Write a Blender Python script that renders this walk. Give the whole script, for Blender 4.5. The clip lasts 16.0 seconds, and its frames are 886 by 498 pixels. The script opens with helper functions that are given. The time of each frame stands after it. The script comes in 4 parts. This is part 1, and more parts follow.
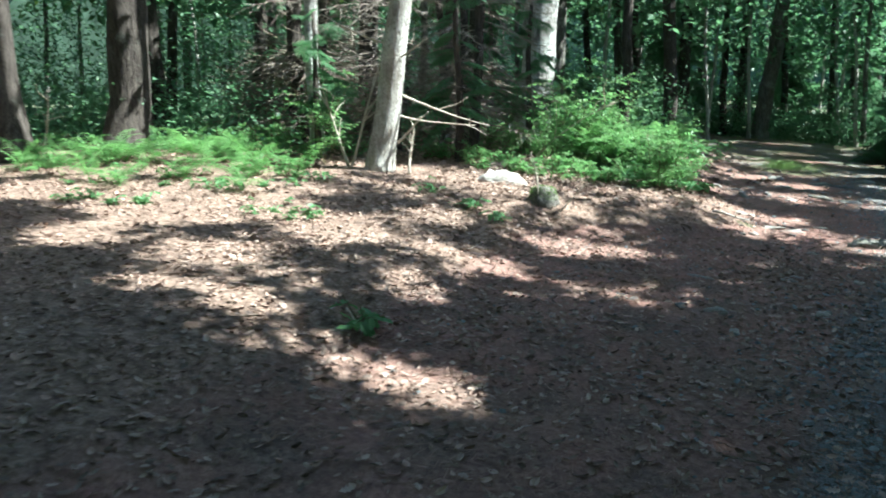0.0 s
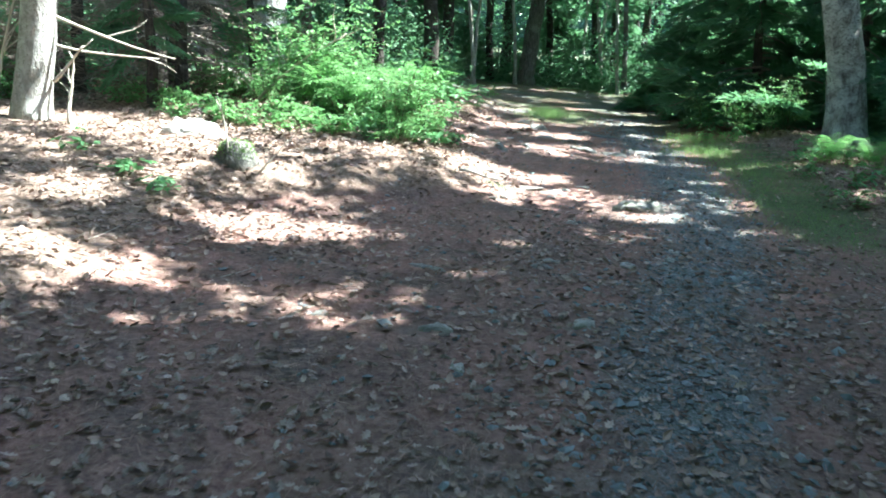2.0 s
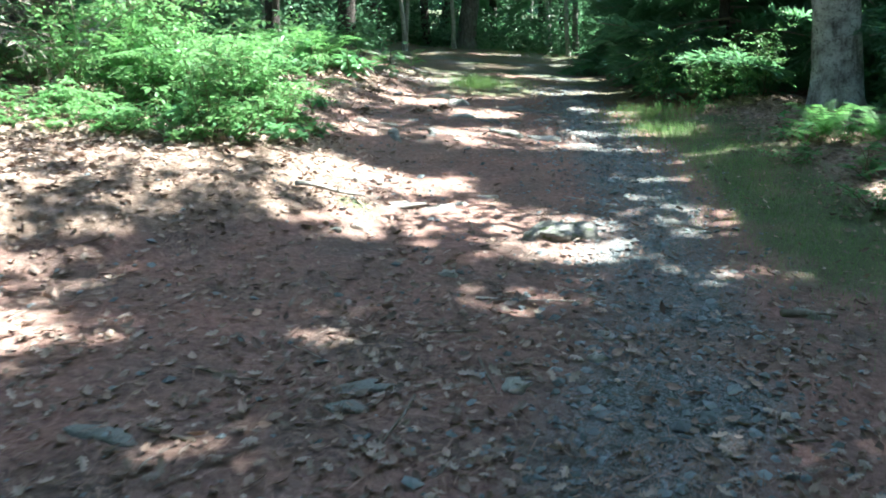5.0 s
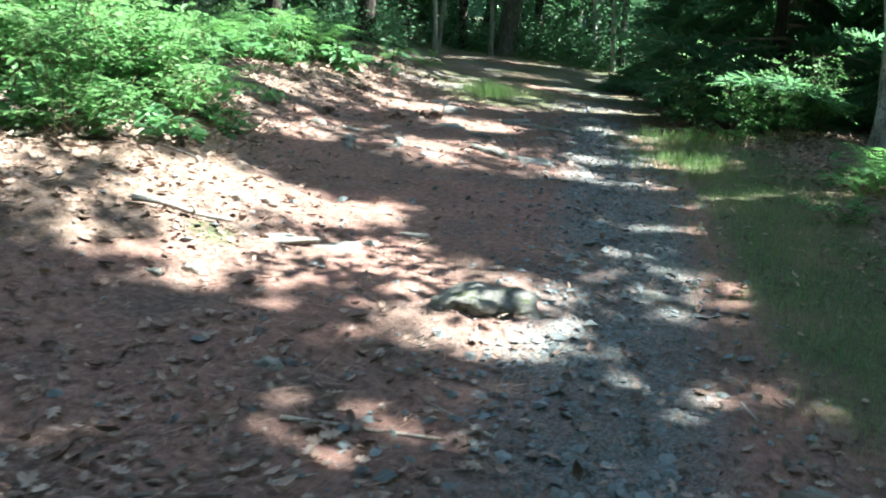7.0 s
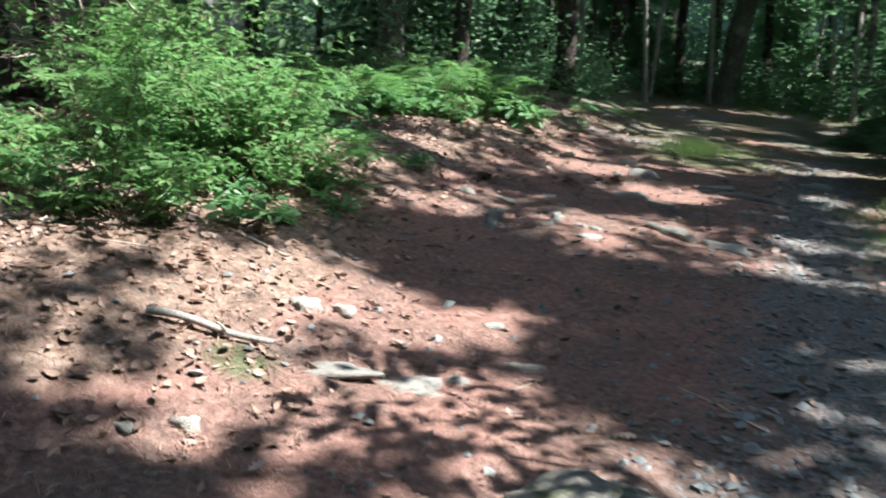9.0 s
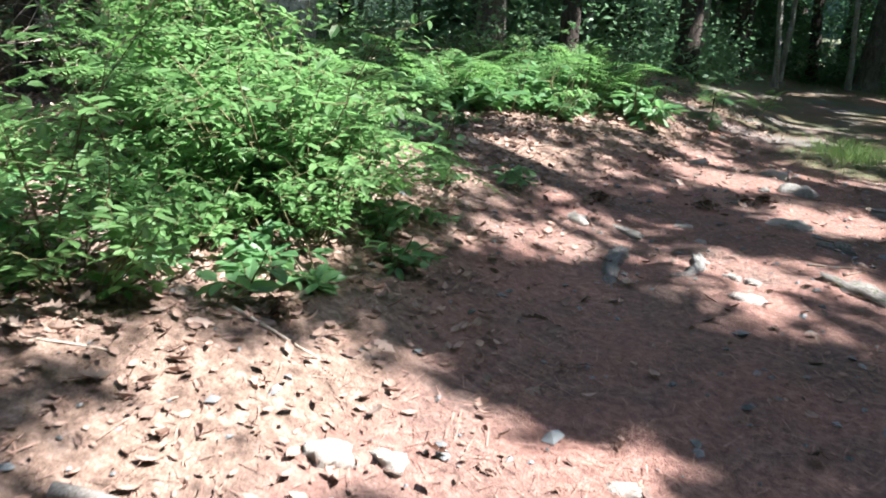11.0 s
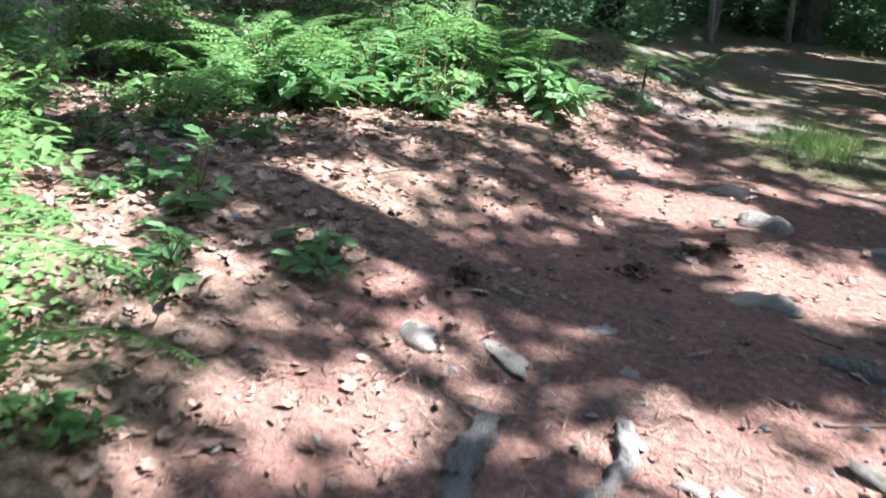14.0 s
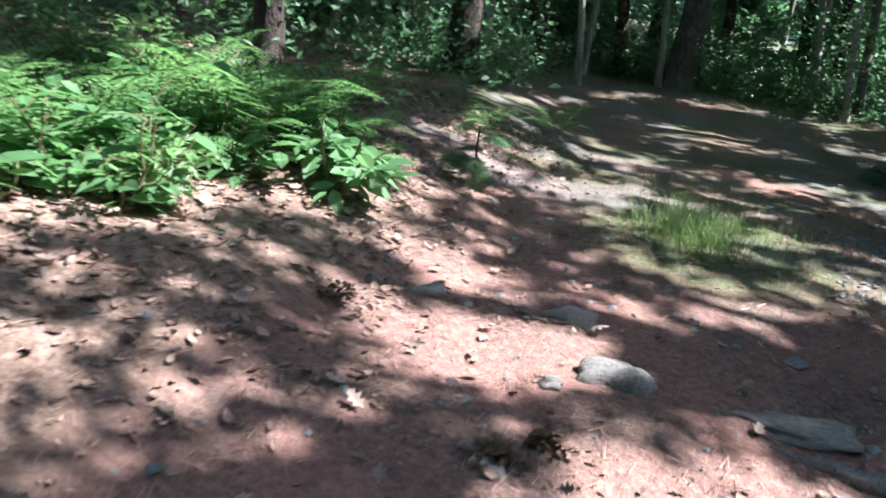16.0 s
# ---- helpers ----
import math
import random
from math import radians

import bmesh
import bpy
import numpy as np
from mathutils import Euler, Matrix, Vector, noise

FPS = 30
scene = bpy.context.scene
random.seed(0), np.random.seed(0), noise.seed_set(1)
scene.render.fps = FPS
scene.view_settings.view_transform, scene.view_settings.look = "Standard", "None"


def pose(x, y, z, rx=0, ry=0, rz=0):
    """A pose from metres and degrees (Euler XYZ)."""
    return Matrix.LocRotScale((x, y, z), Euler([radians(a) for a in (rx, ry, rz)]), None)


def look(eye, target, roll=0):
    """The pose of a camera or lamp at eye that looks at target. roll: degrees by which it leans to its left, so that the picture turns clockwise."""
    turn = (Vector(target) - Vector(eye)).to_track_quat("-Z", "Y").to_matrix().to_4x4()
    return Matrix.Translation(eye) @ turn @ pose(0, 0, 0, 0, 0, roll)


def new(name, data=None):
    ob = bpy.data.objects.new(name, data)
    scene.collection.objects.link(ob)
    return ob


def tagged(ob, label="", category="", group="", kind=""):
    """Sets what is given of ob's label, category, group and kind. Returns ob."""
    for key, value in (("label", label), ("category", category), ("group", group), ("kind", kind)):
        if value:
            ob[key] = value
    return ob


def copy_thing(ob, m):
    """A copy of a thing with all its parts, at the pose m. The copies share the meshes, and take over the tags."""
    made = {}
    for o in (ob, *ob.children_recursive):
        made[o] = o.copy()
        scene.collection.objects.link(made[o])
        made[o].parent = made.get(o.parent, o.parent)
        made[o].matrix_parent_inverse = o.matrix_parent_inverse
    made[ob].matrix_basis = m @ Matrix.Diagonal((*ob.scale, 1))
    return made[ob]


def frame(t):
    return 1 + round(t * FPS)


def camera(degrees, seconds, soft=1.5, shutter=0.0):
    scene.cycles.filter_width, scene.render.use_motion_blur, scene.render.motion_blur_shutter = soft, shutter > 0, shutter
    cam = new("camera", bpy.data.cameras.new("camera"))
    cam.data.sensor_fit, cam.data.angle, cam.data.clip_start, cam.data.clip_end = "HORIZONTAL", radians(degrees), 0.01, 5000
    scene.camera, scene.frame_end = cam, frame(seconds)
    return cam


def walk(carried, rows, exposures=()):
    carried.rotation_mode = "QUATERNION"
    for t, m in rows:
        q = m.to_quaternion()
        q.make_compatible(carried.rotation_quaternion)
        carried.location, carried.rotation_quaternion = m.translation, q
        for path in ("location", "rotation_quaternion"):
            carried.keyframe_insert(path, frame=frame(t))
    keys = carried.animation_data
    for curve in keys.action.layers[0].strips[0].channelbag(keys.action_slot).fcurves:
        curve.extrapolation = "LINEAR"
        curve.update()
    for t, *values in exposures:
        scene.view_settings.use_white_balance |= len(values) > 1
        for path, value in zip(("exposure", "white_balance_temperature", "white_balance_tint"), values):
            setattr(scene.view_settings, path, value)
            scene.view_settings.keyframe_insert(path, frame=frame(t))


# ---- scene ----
cam = camera(55, 16.0, soft=1.8, shutter=0.4)
PATH = [
    (0.0, (0.753, -1.941, 1.57), (-0.008, -0.126, 1.216), -0.5),
    (0.5, (0.68, -1.307, 1.518), (0.017, 0.537, 1.119), -1.1),
    (1.0, (0.744, -0.547, 1.419), (0.292, 1.355, 0.998), -1.0),
    (1.5, (0.885, 0.077, 1.397), (0.646, 2.007, 0.93), -0.0),
    (2.0, (0.852, 0.532, 1.383), (0.577, 2.456, 0.91), 0.8),
    (2.5, (0.925, 1.039, 1.322), (0.598, 2.963, 0.882), 0.0),
    (3.0, (1.037, 1.503, 1.335), (0.604, 3.391, 0.836), -0.7),
    (3.5, (1.092, 2.033, 1.338), (0.693, 3.922, 0.814), -2.6),
    (4.0, (1.256, 2.565, 1.302), (1.022, 4.488, 0.804), -3.0),
    (4.5, (1.304, 3.013, 1.247), (1.065, 4.929, 0.727), -1.8),
    (5.0, (1.366, 3.473, 1.266), (1.163, 5.385, 0.717), -1.0),
    (5.2, (1.421, 3.656, 1.226), (1.208, 5.565, 0.672), -0.6),
    (7.5, (2.175, 5.461, 1.084), (1.858, 7.37, 0.582), 3.6),
    (8.0, (2.366, 5.651, 1.109), (2.015, 7.566, 0.654), 2.2),
    (8.5, (2.288, 6.092, 1.172), (1.776, 7.968, 0.708), 3.5),
    (9.0, (2.085, 6.586, 1.14), (1.281, 8.36, 0.685), 2.0),
    (9.5, (1.963, 6.94, 1.119), (1.055, 8.661, 0.657), 0.7),
    (9.7, (1.907, 7.1, 1.164), (0.962, 8.786, 0.649), 0.1),
    (11.8, (1.184, 8.497, 1.238), (0.21, 10.167, 0.723), 3.4),
    (12.0, (1.146, 8.694, 1.248), (0.258, 10.413, 0.744), 2.5),
    (12.5, (1.073, 9.134, 1.242), (0.226, 10.835, 0.617), 0.7),
    (13.0, (0.91, 9.449, 1.232), (-0.019, 11.098, 0.588), -0.6),
    (13.5, (0.869, 9.857, 1.235), (0.068, 11.588, 0.635), 0.7),
    (14.0, (0.764, 10.277, 1.305), (-0.066, 11.981, 0.664), 2.6),
    (14.5, (0.643, 10.678, 1.324), (-0.217, 12.381, 0.722), 2.6),
    (15.0, (0.668, 11.19, 1.289), (-0.078, 12.969, 0.758), 2.0),
    (15.5, (0.73, 11.609, 1.308), (0.048, 13.417, 0.791), 2.8),
    (16.0, (0.645, 12.097, 1.33), (0.044, 13.919, 0.768), 4.9),
]
EXPOSURE = [(0.0, 2.3, 5800, -3), (1.0, 2.95, 5700, -4), (2.0, 3.15, 5700, -3), (3.5, 3.05, 5800, -2), (5.0, 3.05, 5850, -3), (7.3, 2.75, 6050, -2), (8.0, 2.45, 6250, 1), (9.0, 1.9, 6250, 9),
            (9.7, 1.85, 6250, 12), (12.0, 2.45, 6300, 16), (13.0, 2.45, 6250, 17), (14.5, 2.35, 6050, 17), (16.0, 2.3, 5950, 16)]
walk(cam, [(t, look(e, g, r)) for t, e, g, r in PATH], EXPOSURE)

# ---- world, sun ----
SUN_DIR = Vector((0.92, 0.27, 1.2)).normalized()
world = bpy.data.worlds.new("sky")
scene.world = world
world.use_nodes = True
wt = world.node_tree
sky = wt.nodes.new("ShaderNodeTexSky")
sky.sky_type, sky.sun_disc = "NISHITA", False
sky.sun_elevation = math.asin(SUN_DIR.z)
sky.sun_rotation = math.atan2(SUN_DIR.x, SUN_DIR.y)
wt.links.new(sky.outputs[0], wt.nodes["Background"].inputs[0])
wt.nodes["Background"].inputs[1].default_value = 0.15
sun = new("sun", bpy.data.lights.new("sun", "SUN"))
sun.data.energy, sun.data.angle, sun.data.color = 5.0, radians(0.5), (1.0, 0.95, 0.87)
sun.matrix_world = look(SUN_DIR * 50, (0, 0, 0))

# ---- small tools ----
rng = np.random.default_rng(7)


def smooth(a, b, x):
    u = np.clip((np.asarray(x, float) - a) / (b - a), 0, 1)
    return u * u * (3 - 2 * u)


def lattice(ix, iy, seed):
    v = np.sin(ix * 127.1 + iy * 311.7 + seed * 74.7) * 43758.5453
    return v - np.floor(v)


def value_noise(x, y, seed=0):
    """Smooth noise from 0 to 1."""
    x, y = np.asarray(x, float), np.asarray(y, float)
    ix, iy = np.floor(x), np.floor(y)
    fx, fy = x - ix, y - iy
    fx, fy = fx * fx * (3 - 2 * fx), fy * fy * (3 - 2 * fy)
    a, b = lattice(ix, iy, seed), lattice(ix + 1, iy, seed)
    c, d = lattice(ix, iy + 1, seed), lattice(ix + 1, iy + 1, seed)
    return (a + (b - a) * fx) + ((c + (d - c) * fx) - (a + (b - a) * fx)) * fy


def trail_edge(y):
    """x of the trail's left margin."""
    return -1.6 + 1.9 * smooth(6.6, 8.8, y) - 0.9 * smooth(9.6, 12.5, y) - 0.1 * smooth(14, 18, y) - 1.5 * smooth(19, 25, y)


def ground_z(x, y):
    x, y = np.asarray(x, float), np.asarray(y, float)
    z = -0.6 * np.tanh(x / 8) - 0.06 + 0.05 * smooth(8, 12, y)
    z = z + 0.30 * smooth(0.5, -1.3, x - trail_edge(y)) * (0.55 + 0.45 * smooth(5, 8, y))
    z = z + 0.30 * smooth(2.2, 5.0, x) * smooth(8, 14, y)
    z = z + 0.05 * (value_noise(x * 0.9, y * 0.9, 3) - 0.5) + 0.025 * (value_noise(x * 3.1, y * 3.1, 4) - 0.5)
    return z


def gz(x, y):
    return float(ground_z(x, y))


def raw_mesh(name, verts, tris, soft=False):
    verts, tris = np.asarray(verts, np.float32), np.asarray(tris, np.int32)
    me = bpy.data.meshes.new(name)
    me.vertices.add(len(verts))
    me.vertices.foreach_set("co", verts.ravel())
    me.loops.add(tris.size)
    me.loops.foreach_set("vertex_index", tris.ravel())
    me.polygons.add(len(tris))
    me.polygons.foreach_set("loop_start", np.arange(0, tris.size, tris.shape[1], dtype=np.int32))
    me.polygons.foreach_set("use_smooth", np.full(len(tris), soft))
    me.update(calc_edges=True)
    me.validate()
    return me


def joined(pieces):
    """One vertex and face table out of several."""
    vs, ts, n = [], [], 0
    for v, t in pieces:
        if len(v):
            vs.append(np.asarray(v, float)), ts.append(np.asarray(t) + n)
            n += len(v)
    return np.concatenate(vs), np.concatenate(ts)


def part(name, data, material, parent, label="", soft=False, kind=""):
    """A mesh of its own under a thing or under a part (data: a mesh, or its vertex and face tables)."""
    me = data if isinstance(data, bpy.types.Mesh) else raw_mesh(name, data[0], data[1], soft)
    if not me.materials:
        me.materials.append(material)
    ob = new(name, me)
    ob.parent = parent
    return tagged(ob, label, kind=kind)


def thing(name, data, material, m, label, category, group="", soft=False, kind=""):
    me = data if isinstance(data, bpy.types.Mesh) else raw_mesh(name, data[0], data[1], soft)
    if not me.materials:
        me.materials.append(material)
    ob = new(name, me)
    ob.matrix_basis = m
    return tagged(ob, label, category, group, kind)


def holder(name, m, label, category, group=""):
    ob = new(name)
    ob.empty_display_size = 0.1
    ob.matrix_basis = m
    return tagged(ob, label, category, group)


def rotations(n, yaw, tilt, spin):
    """n turns: spin about the own axis, tilt, yaw, in radians."""
    cy, sy, ct, st, cs, ss = np.cos(yaw), np.sin(yaw), np.cos(tilt), np.sin(tilt), np.cos(spin), np.sin(spin)
    z, o = np.zeros(n), np.ones(n)
    rz = np.array([[cy, -sy, z], [sy, cy, z], [z, z, o]]).transpose(2, 0, 1)
    ry = np.array([[ct, z, st], [z, o, z], [-st, z, ct]]).transpose(2, 0, 1)
    rx = np.array([[o, z, z], [z, cs, -ss], [z, ss, cs]]).transpose(2, 0, 1)
    return rz @ ry @ rx


def scattered(proto, pos, rot, size):
    """Copies of a small shape, joined: its tables, places, turns, sizes."""
    v, t = np.asarray(proto[0], float), np.asarray(proto[1])
    size = np.asarray(size, float)
    size = size[:, None, None] if size.ndim == 1 else size[:, None, :]
    out = np.einsum("nij,nkj->nki", rot, v[None] * size) + np.asarray(pos)[:, None]
    faces = t[None] + (np.arange(len(out)) * len(v))[:, None, None]
    return out.reshape(-1, 3), faces.reshape(-1, t.shape[1])


def tube(points, radii, sides=8, rough=0.0, seed=0):
    """A tapered, slightly uneven stem along points."""
    points, radii = np.asarray(points, float), np.asarray(radii, float)
    n = len(points)
    ways = np.gradient(points, axis=0)
    ways /= np.linalg.norm(ways, axis=1)[:, None] + 1e-9
    ref = np.array([0.0, 0, 1]) if abs(ways[0, 2]) < 0.8 else np.array([0.0, 1, 0])
    side = np.cross(ways, ref)
    side /= np.linalg.norm(side, axis=1)[:, None] + 1e-9
    up = np.cross(side, ways)
    a = np.linspace(0, 2 * np.pi, sides, endpoint=False)
    r = radii[:, None] * (1 + rough * (value_noise(np.arange(sides)[None] * 0.9 + seed * 13.7, np.arange(n)[:, None] * 0.6 + seed, seed) - 0.5) * 2)
    ring = points[:, None] + r[..., None] * (np.cos(a)[None, :, None] * side[:, None] + np.sin(a)[None, :, None] * up[:, None])
    v = np.concatenate([ring.reshape(-1, 3), points[:1], points[-1:]])
    t = []
    for i in range(n - 1):
        for j in range(sides):
            p, q = i * sides + j, i * sides + (j + 1) % sides
            t += [(p, q, q + sides), (p, q + sides, p + sides)]
    for j in range(sides):
        k = (j + 1) % sides
        t += [(n * sides, k, j), (n * sides + 1, (n - 1) * sides + j, (n - 1) * sides + k)]
    return v, np.array(t)


def wander(start, way, length, steps, bend, seed, droop=0.0):
    """Points of a crooked stem."""
    r = np.random.default_rng(seed)
    p, d = np.array(start, float), np.array(way, float)
    d /= np.linalg.norm(d)
    out = [p.copy()]
    for _ in range(steps):
        d = d + r.normal(0, bend, 3) + (0, 0, -droop)
        d /= np.linalg.norm(d)
        p = p + d * length / steps
        out.append(p.copy())
    return np.array(out)


LEAF = (np.array([(0, 0, 0), (0.3, 0.22, 0.05), (0.7, 0.2, 0.04), (1, 0, -0.06), (0.7, -0.2, 0.04), (0.3, -0.22, 0.05), (0.5, 0, 0)]) - (0, 0, 0),
        np.array([(0, 6, 1), (1, 6, 2), (2, 6, 3), (3, 6, 4), (4, 6, 5), (5, 6, 0)]))
CARD = (np.array([(0, 0, 0), (0.5, 0.32, 0.07), (1, 0, -0.05), (0.5, -0.32, 0.07)]), np.array([(0, 2, 1), (0, 3, 2)]))

# ---- materials ----


def material(name, rough=0.8):
    m = bpy.data.materials.new(name)
    m.use_nodes = True
    nt = m.node_tree
    b = nt.nodes["Principled BSDF"]
    b.inputs["Roughness"].default_value = rough
    b.inputs["Specular IOR Level"].default_value = 0.3
    return m, nt, b


def node(nt, kind, **inputs):
    n = nt.nodes.new(kind)
    for k, v in inputs.items():
        n.inputs[k.replace("_", " ")].default_value = v
    return n


def coords(nt, scale=(1, 1, 1), space="Object"):
    c, mp = nt.nodes.new("ShaderNodeTexCoord"), nt.nodes.new("ShaderNodeMapping")
    mp.inputs["Scale"].default_value = scale
    nt.links.new(c.outputs[space], mp.inputs["Vector"])
    return mp.outputs[0]


def fbm(nt, vec, scale, detail=4.0, rough=0.6):
    n = node(nt, "ShaderNodeTexNoise", Scale=scale, Detail=detail, Roughness=rough)
    nt.links.new(vec, n.inputs["Vector"])
    return n.outputs["Fac"]


def ramp(nt, fac, *stops):
    n = nt.nodes.new("ShaderNodeValToRGB")
    e = n.color_ramp.elements
    while len(e) < len(stops):
        e.new(0.5)
    for el, (p, c) in zip(e, stops):
        el.position, el.color = p, (*c, 1)
    nt.links.new(fac, n.inputs[0])
    return n.outputs[0]


def mix(nt, fac, a, b, blend="MIX"):
    n = nt.nodes.new("ShaderNodeMix")
    n.data_type, n.blend_type = "RGBA", blend
    for sock, v in ((n.inputs[0], fac), (n.inputs[6], a), (n.inputs[7], b)):
        if isinstance(v, bpy.types.NodeSocket):
            nt.links.new(v, sock)
        else:
            sock.default_value = v if isinstance(v, float) else (*v, 1)
    return n.outputs[2]


def bump(nt, b, height, strength=0.5, distance=0.02):
    n = node(nt, "ShaderNodeBump", Strength=strength, Distance=distance)
    nt.links.new(height, n.inputs["Height"])
    nt.links.new(n.outputs[0], b.inputs["Normal"])


def maths(nt, op, a, b=0.0):
    n = nt.nodes.new("ShaderNodeMath")
    n.operation, n.use_clamp = op, True
    for sock, v in zip(n.inputs, (a, b)):
        if isinstance(v, bpy.types.NodeSocket):
            nt.links.new(v, sock)
        else:
            sock.default_value = v
    return n.outputs[0]


def ground_material():
    m, nt, b = material("forest_floor", 0.95)
    v = coords(nt)
    coarse, fine = fbm(nt, v, 1.7, 6), fbm(nt, v, 26, 6, 0.7)
    speck = fbm(nt, v, 75, 3, 0.7)
    streak = fbm(nt, coords(nt, (120, 28, 40)), 1.0, 3, 0.7)
    needle = ramp(nt, fine, (0.3, (0.09, 0.046, 0.039)), (0.5, (0.23, 0.122, 0.102)), (0.72, (0.41, 0.24, 0.205)))
    needle = mix(nt, maths(nt, "MULTIPLY", streak, 0.5), needle, (0.34, 0.21, 0.175))
    dirt = ramp(nt, fine, (0.3, (0.05, 0.04, 0.035)), (0.55, (0.14, 0.11, 0.095)), (0.75, (0.26, 0.205, 0.175)))
    gravel = ramp(nt, speck, (0.3, (0.045, 0.048, 0.048)), (0.5, (0.14, 0.147, 0.148)), (0.7, (0.32, 0.33, 0.33)))
    moss = ramp(nt, fine, (0.3, (0.04, 0.048, 0.026)), (0.7, (0.15, 0.165, 0.09)))
    litter = ramp(nt, fbm(nt, v, 15, 6, 0.75), (0.3, (0.055, 0.037, 0.028)), (0.5, (0.20, 0.14, 0.11)), (0.7, (0.40, 0.30, 0.25)))
    col = mix(nt, maths(nt, "MULTIPLY", maths(nt, "SUBTRACT", coarse, 0.38), 3.0), needle, dirt)
    masks = {}
    for key in ("gravel", "moss", "litter"):
        a = nt.nodes.new("ShaderNodeAttribute")
        a.attribute_name = key
        masks[key] = a.outputs["Fac"]
    for key, c in (("litter", litter), ("moss", moss), ("gravel", gravel)):
        f = maths(nt, "MULTIPLY", maths(nt, "SUBTRACT", maths(nt, "ADD", masks[key], maths(nt, "MULTIPLY", fine, 0.55)), 0.5), 2.6)
        col = mix(nt, f, col, c)
    nt.links.new(col, b.inputs["Base Color"])
    bump(nt, b, mix(nt, 0.5, fine, speck), 0.9, 0.03)
    return m


def bark_material(name, dark, light, lichen, amount, vertical=9.0):
    m, nt, b = material(name, 0.9)
    ridges = fbm(nt, coords(nt, (vertical, vertical, 1.6)), 2.2, 6, 0.65)
    blotch = fbm(nt, coords(nt), 3.2, 5, 0.65)
    col = ramp(nt, ridges, (0.32, dark), (0.62, light))
    f = maths(nt, "MULTIPLY", maths(nt, "SUBTRACT", blotch, 0.62 - 0.3 * amount), 7.0)
    spots = fbm(nt, coords(nt), 26, 4, 0.7)
    col = mix(nt, maths(nt, "MULTIPLY", maths(nt, "SUBTRACT", spots, 0.5), 5.0), mix(nt, f, col, lichen), dark)
    nt.links.new(col, b.inputs["Base Color"])
    bump(nt, b, mix(nt, 0.4, ridges, spots), 1.0, 0.08)
    return m


def leaf_material(name, dark, light, glow, through_share=0.45, rough=0.45):
    """Leaf tissue: a glossy face, and light that passes through the blade."""
    m, nt, b = material(name, rough)
    g = nt.nodes.new("ShaderNodeNewGeometry")
    inf = nt.nodes.new("ShaderNodeObjectInfo")
    f = mix(nt, 0.35, g.outputs["Random Per Island"], inf.outputs["Random"])
    col = mix(nt, f, dark, light)
    nt.links.new(col, b.inputs["Base Color"])
    b.inputs["Specular IOR Level"].default_value = 0.35
    tr = nt.nodes.new("ShaderNodeBsdfTranslucent")
    nt.links.new(mix(nt, 0.6, col, glow), tr.inputs["Color"])
    ms = nt.nodes.new("ShaderNodeMixShader")
    ms.inputs[0].default_value = through_share
    nt.links.new(b.outputs[0], ms.inputs[1]), nt.links.new(tr.outputs[0], ms.inputs[2])
    nt.links.new(ms.outputs[0], nt.nodes["Material Output"].inputs["Surface"])
    return m


def stone_material(name, dark, light, moss_amount=0.0):
    m, nt, b = material(name, 0.85)
    v = coords(nt)
    n1, n2 = fbm(nt, v, 9, 8, 0.7), fbm(nt, v, 3.5, 4)
    inf = nt.nodes.new("ShaderNodeObjectInfo")
    col = ramp(nt, n1, (0.3, dark), (0.7, light))
    col = mix(nt, maths(nt, "MULTIPLY", inf.outputs["Random"], 0.35), col, (0.3, 0.27, 0.24))
    if moss_amount:
        col = mix(nt, maths(nt, "MULTIPLY", maths(nt, "SUBTRACT", n2, 0.62 - 0.3 * moss_amount), 8.0), col, (0.07, 0.09, 0.035))
    nt.links.new(col, b.inputs["Base Color"])
    bump(nt, b, n1, 0.7, 0.02)
    return m


def plain_material(name, dark, light, scale=14, rough=0.85, stretch=(1, 1, 1), islands=0.0):
    m, nt, b = material(name, rough)
    n = fbm(nt, coords(nt, stretch), scale, 6, 0.65)
    col = ramp(nt, n, (0.3, dark), (0.7, light))
    if islands:
        g = nt.nodes.new("ShaderNodeNewGeometry")
        col = mix(nt, islands, col, mix(nt, g.outputs["Random Per Island"], dark, light))
    nt.links.new(col, b.inputs["Base Color"])
    bump(nt, b, n, 0.5, 0.01)
    return m


M_GROUND = ground_material()
M_OAK = bark_material("oak_bark", (0.07, 0.066, 0.06), (0.44, 0.43, 0.41), (0.58, 0.60, 0.58), 0.6, 9.0)
M_PALE = bark_material("pale_bark", (0.20, 0.185, 0.165), (0.46, 0.44, 0.41), (0.55, 0.55, 0.52), 0.5, 6.0)
M_DARK = bark_material("dark_bark", (0.025, 0.02, 0.018), (0.10, 0.085, 0.075), (0.14, 0.15, 0.13), 0.15)
M_GREYBARK = bark_material("grey_bark", (0.06, 0.055, 0.05), (0.2, 0.19, 0.17), (0.28, 0.29, 0.26), 0.35)
M_DEADWOOD = plain_material("dead_wood", (0.30, 0.26, 0.21), (0.58, 0.53, 0.46), 8, 0.85, (6, 6, 1))
M_ROOTWOOD = plain_material("weathered_grey_wood", (0.14, 0.13, 0.12), (0.42, 0.40, 0.37), 22, 0.85, (7, 7, 1.5))
M_TWIG = plain_material("brown_twig", (0.10, 0.08, 0.065), (0.30, 0.25, 0.205), 10)
M_DEADTWIG = plain_material("dead_conifer_twig", (0.13, 0.11, 0.095), (0.36, 0.31, 0.27), 10)
M_STEM = plain_material("green_brown_stem", (0.06, 0.06, 0.03), (0.17, 0.16, 0.08), 12)
